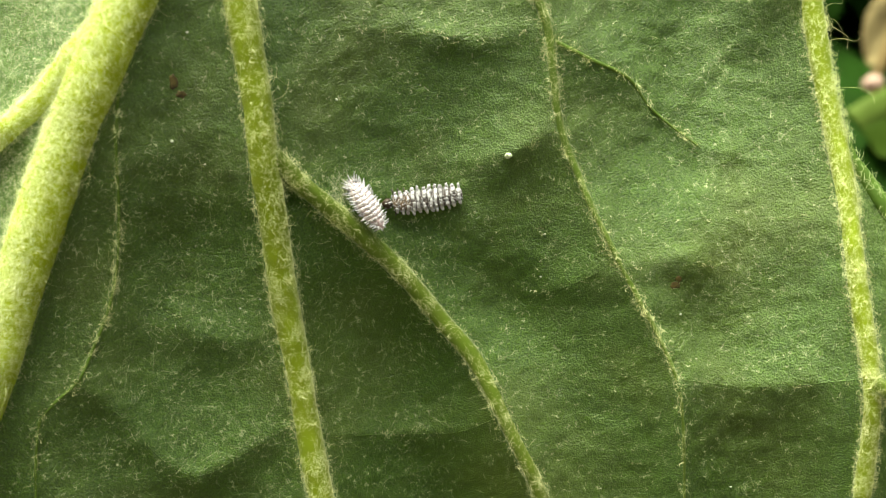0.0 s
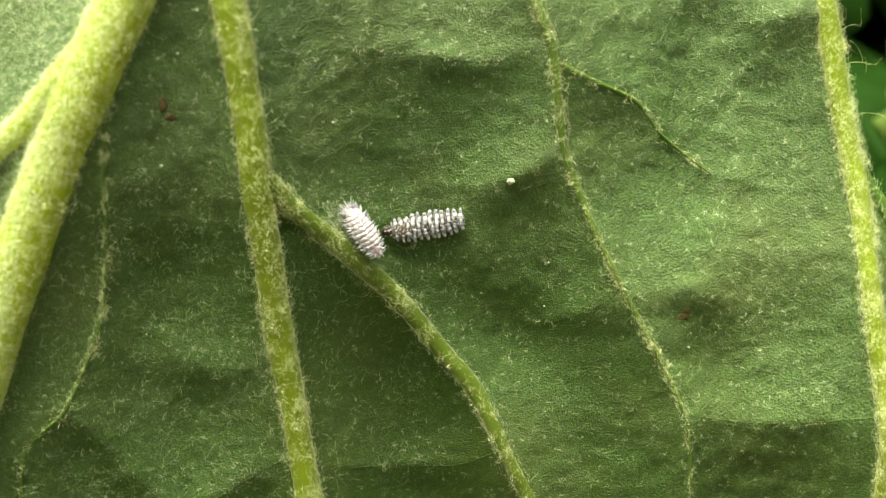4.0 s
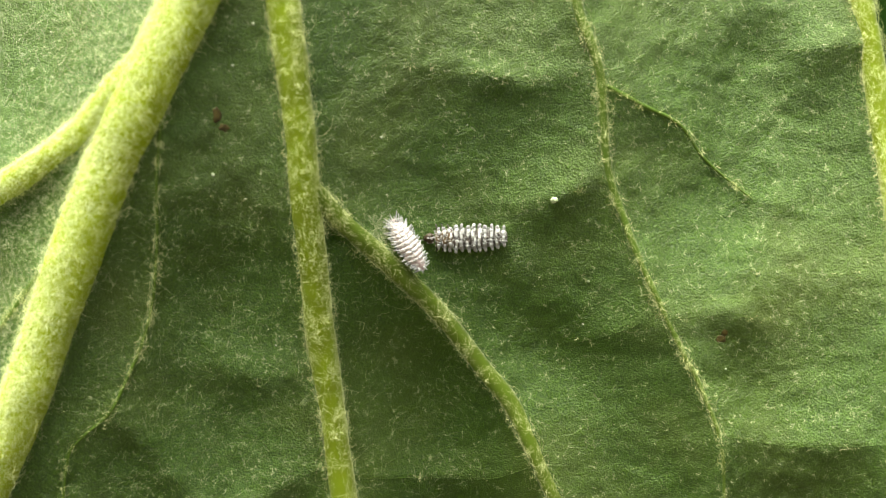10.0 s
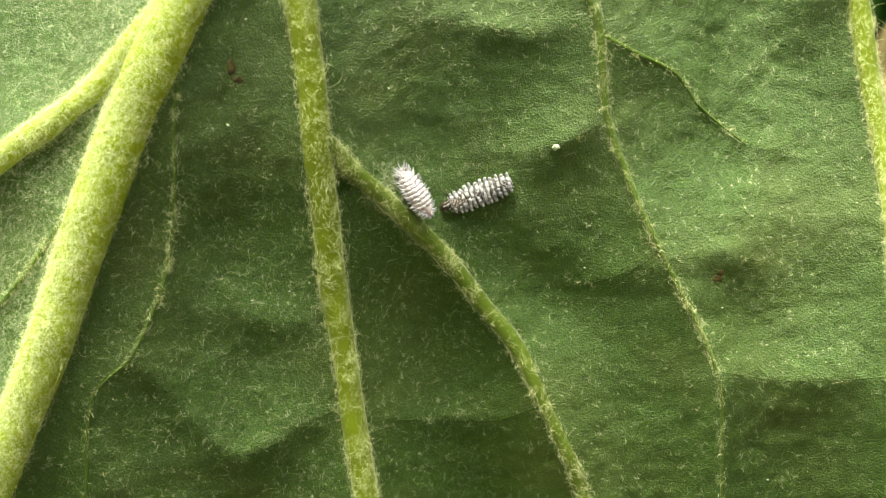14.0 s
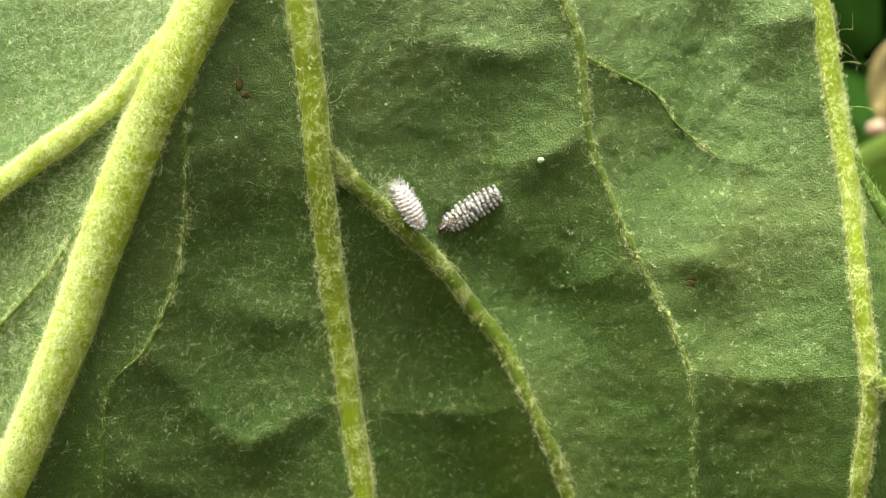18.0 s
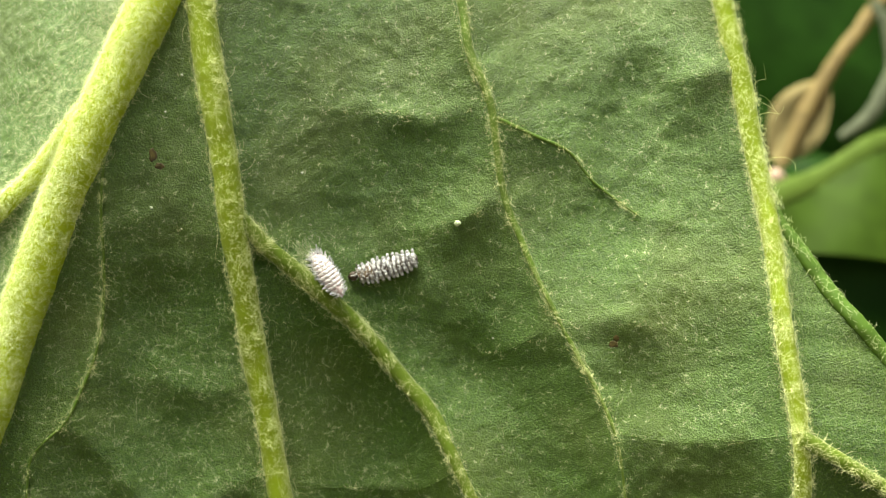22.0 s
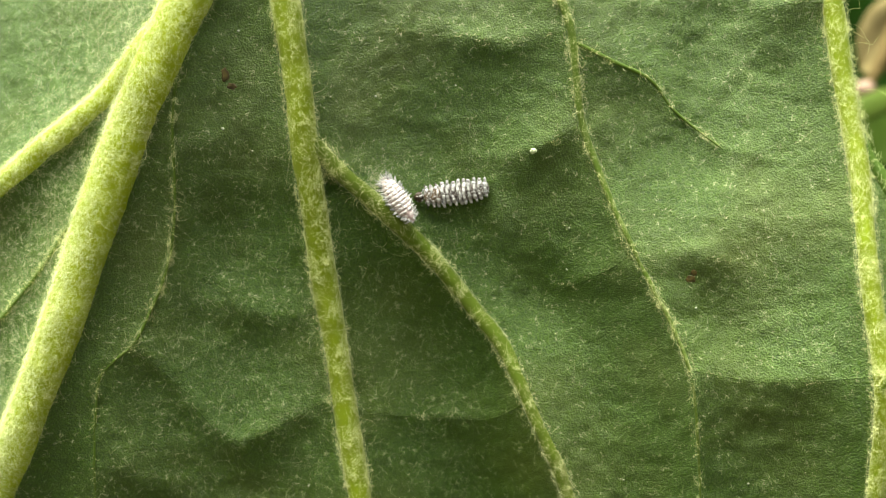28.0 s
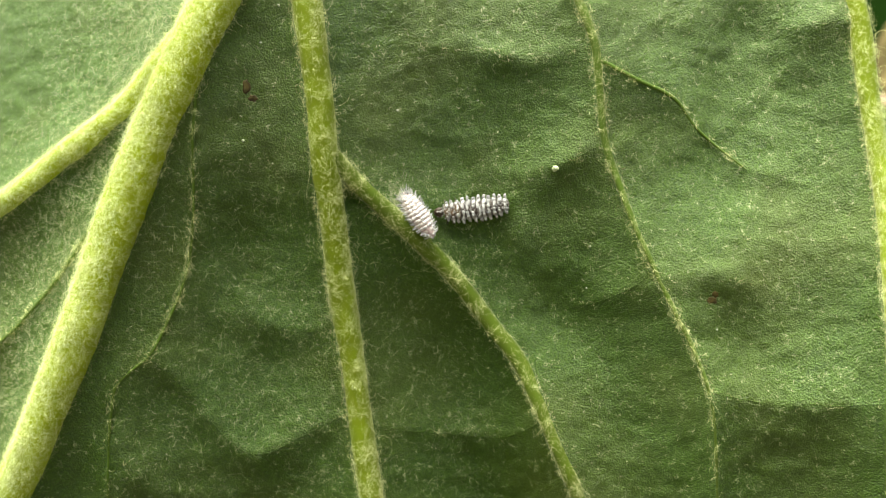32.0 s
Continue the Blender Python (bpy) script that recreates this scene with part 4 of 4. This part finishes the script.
# ---- what lies behind the leaf ----
def leaf_behind(base, tip, width, facing, mat, rib, name, label, category="leaf", droop=0.15, upper=1.0):
    """A simple pointed leaf with a cupped blade and a raised midrib, from base to tip (millimetres)."""
    ob = new(name)
    tagged(ob, label, category)
    b, t = Vector(base), Vector(tip)
    f = (t - b)
    length = f.length
    f.normalize()
    nrm = Vector(facing)
    nrm = (nrm - nrm.dot(f) * f).normalized()
    s = f.cross(nrm)
    n, m = 28, 17
    verts = []
    for i in range(n):
        u = i / (n - 1)
        w = width * (math.sin(math.pi * min(1, u * 0.93 + 0.05)) ** 0.7) * 0.5
        for j in range(m):
            v = j / (m - 1) * 2 - 1
            lift = -0.22 * w * abs(v) ** 1.5 + 0.05 * w * math.sin(u * 26 + abs(v) * 5) - droop * length * u * u
            verts.append((b + f * (u * length) + s * (v * w * (upper if (s * v).z > 0 else 1.0)) + nrm * lift) * MM)
    front = np.array(verts)
    back = front - np.array(nrm) * 0.25 * MM
    i, j = np.meshgrid(np.arange(n - 1), np.arange(m - 1), indexing="ij")
    q = np.stack([i * m + j, i * m + j + 1, (i + 1) * m + j + 1, (i + 1) * m + j], -1).reshape(-1, 4)
    fast_mesh("blade", np.concatenate([front, back]), np.concatenate([q, q[:, ::-1] + n * m]), mat, ob)
    mid = front.reshape(n, m, 3)[:, m // 2] + np.array(nrm) * 0.1 * MM
    v, q = tube(mid, np.linspace(length * 0.03, length * 0.006, n) * MM, 10, 0.3)
    fast_mesh("midrib", v, q, rib, ob, "paler raised midrib")
    return ob


behind_near = leaf_behind((26.4, 107.2, 30.4), (83.8, 119.3, 62.2), 40, (-0.1, -1, 0.45), BEHIND, BEHIND_RIB, "background_leaf", "mid-green leaf with a pale midrib behind the hairy leaf", upper=0.25, droop=0.04)
behind_far = leaf_behind((43.3, 135.5, 43.3), (83.8, 151.7, 91.9), 35, (-0.2, -1, 0.3), DARKENED_LEAF, BEHIND_RIB, "background_leaf", "green leaf behind a withered flower stalk, darkened in colour for shade")


def build_stalk():
    ob = new("withered_flower")
    tagged(ob, "withered brownish flower stalk with a pale pink bud tip", "flower")
    c = polyline(np.array([(30.9, 112.6, 36.9), (32.9, 112.6, 40.9), (35.2, 112.6, 46.0), (37.8, 112.6, 50.6), (40.5, 112.6, 54.9), (44.9, 113.9, 60.9), (51.4, 116.6, 73.0), (48.7, 127.4, 108.1)]), 1.0)
    v, q = tube(c * MM, np.interp(np.arange(len(c)), [0, 4, 9, 16, len(c)], [0.65, 1.05, 1.35, 1.15, 0.95]) * MM, 10, 0.6, 0.05)
    fast_mesh("stalk", v, q, WITHERED, ob, "dry brown stalk")
    # a shrivelled sepal hangs along the stalk, wide in its middle and crumpled
    n, m = 26, 11
    verts = []
    for i in range(n):
        u = i / (n - 1)
        mid = Vector((30.6 + 7.6 * u ** 1.1, 113.3, 39.3 + 11.6 * u))
        w = 0.4 + 4.4 * math.sin(math.pi * min(1, u * 0.96 + 0.02)) ** 0.8
        for j in range(m):
            v = j / (m - 1) * 2 - 1
            fold = 0.7 * math.sin(v * 4 + u * 3) + 0.5 * noise.noise(Vector((u * 5, v * 2, 3)))
            verts.append((mid + Vector((-0.75, 0, 0.66)) * (v * w * 0.9) + Vector((0, fold * (0.4 + 0.6 * u), 0))) * MM)
    i, j = np.meshgrid(np.arange(n - 1), np.arange(m - 1), indexing="ij")
    q = np.stack([i * m + j, i * m + j + 1, (i + 1) * m + j + 1, (i + 1) * m + j], -1).reshape(-1, 4)
    front = np.array(verts)
    fast_mesh("dry_sepal", np.concatenate([front, front + np.array([0, 0.2 * MM, 0])]), np.concatenate([q, q[:, ::-1] + n * m]), SEPAL, ob, "shrivelled tan sepal")
    c = polyline(np.array([(45.2, 111.2, 62.2), (47.2, 111.2, 57.8), (47.6, 111.2, 51.8), (44.7, 111.2, 46.0), (42.2, 111.2, 43.6), (39.8, 111.2, 42.0)]), 0.8)
    v, q = tube(c * MM, (0.2 + 1.15 * np.sin(np.linspace(0.3, np.pi * 0.9, len(c))) ** 0.7) * MM, 8, 0.5, 0.05)
    fast_mesh("dry_petal", v, q, PETAL, ob, "curled pale dry petal")
    bm = bmesh.new()
    bmesh.ops.create_icosphere(bm, subdivisions=3, radius=1.0)
    for v in bm.verts:
        k = 1 + 0.18 * noise.noise(v.co * 2)
        v.co = (Vector((30.4, 111.2, 36.3)) + Vector((v.co.x * 1.55, v.co.y * 1.35, v.co.z * 1.3)) * k) * MM
    part("bud", bm, BUD, ob, "pale pinkish bud tip")
    return ob


withered = build_stalk()


def build_foliage():
    """Leaves farther back, joined; their dimness is put into the colour."""
    gen = np.random.RandomState(21)
    vs, qs, count = [], [], 0
    n, m = 7, 5
    i, j = np.meshgrid(np.arange(n - 1), np.arange(m - 1), indexing="ij")
    grid = np.stack([i * m + j, i * m + j + 1, (i + 1) * m + j + 1, (i + 1) * m + j], -1).reshape(-1, 4)
    for k in range(800):
        c = np.array([gen.uniform(-160, 260), gen.uniform(95, 220), gen.uniform(-330, 210)])
        if k > 420:
            c = np.array([gen.uniform(-20, 150), gen.uniform(110, 260), gen.uniform(-60, 170)])
        f = gen.normal(size=3) * [1, 0.4, 1]
        f /= np.linalg.norm(f)
        nr = np.array([gen.normal() * 0.5, -1, 0.3 + gen.normal() * 0.4])
        nr -= nr @ f * f
        nr /= np.linalg.norm(nr)
        s = np.cross(f, nr)
        length, wide = gen.uniform(40, 80), gen.uniform(25, 45)
        u = np.linspace(0, 1, n)[:, None]
        v = np.linspace(-1, 1, m)[None]
        w = wide * np.sin(np.pi * (u * 0.94 + 0.03)) ** 0.7 * 0.5
        lift = -0.3 * w * abs(v) ** 1.5 - 0.2 * length * u * u
        p = c + f * (u * length)[..., None] + s * (v * w)[..., None] + nr * (lift)[..., None]
        vs.append(p.reshape(-1, 3))
        qs.append(grid + count)
        count += n * m
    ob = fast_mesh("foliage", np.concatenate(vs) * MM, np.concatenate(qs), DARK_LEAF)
    tagged(ob, "dense dark green foliage, its shade put into the colour", "foliage", kind="stuff")


build_foliage()


def build_ground():
    n = 60
    r = np.concatenate([[0], np.geomspace(0.05, 900, n)])
    a = np.arange(48) / 48 * 2 * np.pi
    verts = [(rr * math.cos(t), rr * math.sin(t), -0.42 + (0.012 * noise.noise(Vector((rr * math.cos(t) * 6, rr * math.sin(t) * 6, 0))) if rr < 20 else 0)) for rr in r for t in a]
    i, j = np.meshgrid(np.arange(len(r) - 1), np.arange(48), indexing="ij")
    q = np.stack([i * 48 + j, (i + 1) * 48 + j, (i + 1) * 48 + (j + 1) % 48, i * 48 + (j + 1) % 48], -1).reshape(-1, 4)
    ob = fast_mesh("ground", np.array(verts), q, SOIL)
    tagged(ob, "dark garden soil under the plants", "ground", kind="structure")


build_ground()


def build_stem():
    """The leaf's stalk runs up and back to the plant's stem, which stands in the soil."""
    top = float(blade(-12.3, 31.5))
    c = polyline(np.array([(-12.3, top + 0.8, 32.0), (-11.5, top + 2.0, 38), (-9, 12, 60), (0, 50, 74), (6, 70, 40), (8, 74, -80), (5, 76, -250), (0, 78, -430)]), 3.0)
    v, q = tube(c * MM, np.linspace(1.7, 5.0, len(c)) * MM, 14, 1.0, 0.01)
    fast_mesh("leaf_stalk", v, q, STEM, leaf, "green leaf stalk and stem")


build_stem()


# ---- what moves ----
def motions():
    # seconds, then where the larva's tail and neck rest on the leaf
    rows = [
        (0, -0.98, 6.75, -4.87, 6.24),
        (1, -0.84, 6.78, -4.79, 6.16),
        (3, -0.92, 6.76, -4.87, 6.14),
        (4, -0.89, 6.79, -4.79, 6.17),
        (6.5, -0.77, 6.77, -4.43, 5.64),
        (7, -0.69, 6.75, -4.30, 6.12),
        (7.5, -0.90, 6.73, -4.56, 5.98),
        (8, -0.84, 6.75, -4.53, 6.14),
        (8.5, -0.86, 6.78, -4.54, 6.06),
        (9, -0.82, 6.78, -4.56, 6.42),
        (9.5, -0.89, 6.71, -4.83, 6.80),
        (10, -0.90, 6.78, -4.85, 6.56),
        (10.5, -0.80, 6.76, -4.63, 6.48),
        (11, -0.79, 6.75, -4.55, 6.44),
        (12, -0.88, 6.80, -4.86, 6.48),
        (13, -0.74, 6.76, -4.46, 5.95),
        (13.5, -0.79, 6.83, -4.20, 5.74),
        (14, -0.82, 6.82, -4.30, 5.48),
        (14.5, -0.72, 6.84, -4.37, 5.63),
        (16.5, -0.86, 6.71, -4.11, 5.35),
        (17, -0.85, 6.81, -3.93, 5.29),
        (17.5, -0.85, 6.78, -4.09, 5.05),
        (18, -0.81, 6.75, -4.04, 4.63),
        (18.5, -0.88, 6.67, -4.30, 4.73),
        (19, -0.96, 6.63, -4.68, 5.08),
        (19.5, -0.78, 6.67, -4.67, 5.78),
        (20, -0.91, 6.63, -4.91, 5.77),
        (20.5, -1.04, 6.72, -4.89, 5.83),
        (21, -1.05, 6.68, -4.93, 5.89),
        (21.5, -0.88, 6.69, -4.71, 5.81),
        (22, -1.06, 6.81, -4.70, 5.79),
        (22.5, -1.31, 6.76, -4.83, 5.42),
        (23, -1.11, 6.74, -4.84, 5.07),
        (23.5, -1.19, 6.69, -4.91, 5.09),
        (24, -1.13, 6.78, -4.93, 5.63),
        (24.5, -1.08, 6.76, -4.96, 6.21),
        (25, -1.25, 6.85, -5.26, 6.43),
        (25.5, -1.21, 6.78, -5.19, 6.29),
        (27.5, -1.25, 6.74, -5.07, 6.12),
        (28, -1.22, 6.75, -5.07, 6.10),
        (29, -1.28, 6.78, -5.12, 6.16),
        (30, -1.28, 6.72, -5.09, 6.15),
        (31, -1.29, 6.76, -5.10, 6.08),
        (32, -1.27, 6.75, -5.07, 6.11),
    ]
    origin = larva.location.copy() / MM
    keyed = [[] for _ in larva_parts]
    for t, ax, az, bx, bz in rows:
        tail, neck = Vector((ax + 0.12, 0, az + 0.02)), Vector((bx, 0, bz))
        # the body bows a little when it shortens or swings
        way = neck - tail
        side = Vector((way.z, 0, -way.x)).normalized()
        bow = 0.16 * (way.normalized().z + 0.2) - 1.6 * max(0.0, 3.75 - way.length)
        for k, ob in enumerate(larva_parts):
            s = 0.93 * k / (SEGMENTS - 1) if k < SEGMENTS else 1.06
            p = tail + way * s + side * (-bow * 4 * s * (1 - min(s, 1.2)))
            d = way + side * (-bow * 4 * (1 - 2 * min(s, 1.15))) 
            p.y = float(blade(p.x, p.z)) - (0.42 if k < SEGMENTS else 0.34)
            f = Vector((d.x, 0.25 * d.length * 0.1, d.z)).normalized()
            up = Vector(blade_normal(np.array(-2.8), np.array(6.3), 1.0))
            up = (up - up.dot(f) * f).normalized()
            r = up.cross(f)
            m = Matrix(((f.x, r.x, up.x), (f.y, r.y, up.y), (f.z, r.z, up.z))).to_4x4()
            keyed[k].append((t, Matrix.Translation((p - origin) * MM) @ m))
    # what grows behind sways once in the breeze
    for ob in (behind_near, behind_far, withered):
        walk(ob, [(t, pose(x * MM, 0, z * MM)) for t, x, z in (
            (0, 28.5, -6.0), (4, 28.5, -6.4), (17, 23.9, -8.9), (21, 24.6, -8.4), (22.2, 0.8, -0.1), (22.6, 0.4, 0.2), (23, 4.4, 2.0), (32, 4.4, 2.0))])
    # the mealybug is tugged a little by the larva
    walk(mealybug, [(t, mealybug_pose(x, z, lean)) for t, x, z, lean in (
        (0, -6.30, 6.10, 34.0), (14.5, -6.30, 6.08, 34.0), (16.5, -6.36, 5.82, 32.0), (21, -6.36, 5.78, 32.0),
        (22.5, -6.40, 5.70, 37.0), (28, -6.48, 5.76, 38.0), (32, -6.48, 5.76, 38.0))])
    for ob, list_ in zip(larva_parts, keyed):
        walk(ob, list_)


motions()
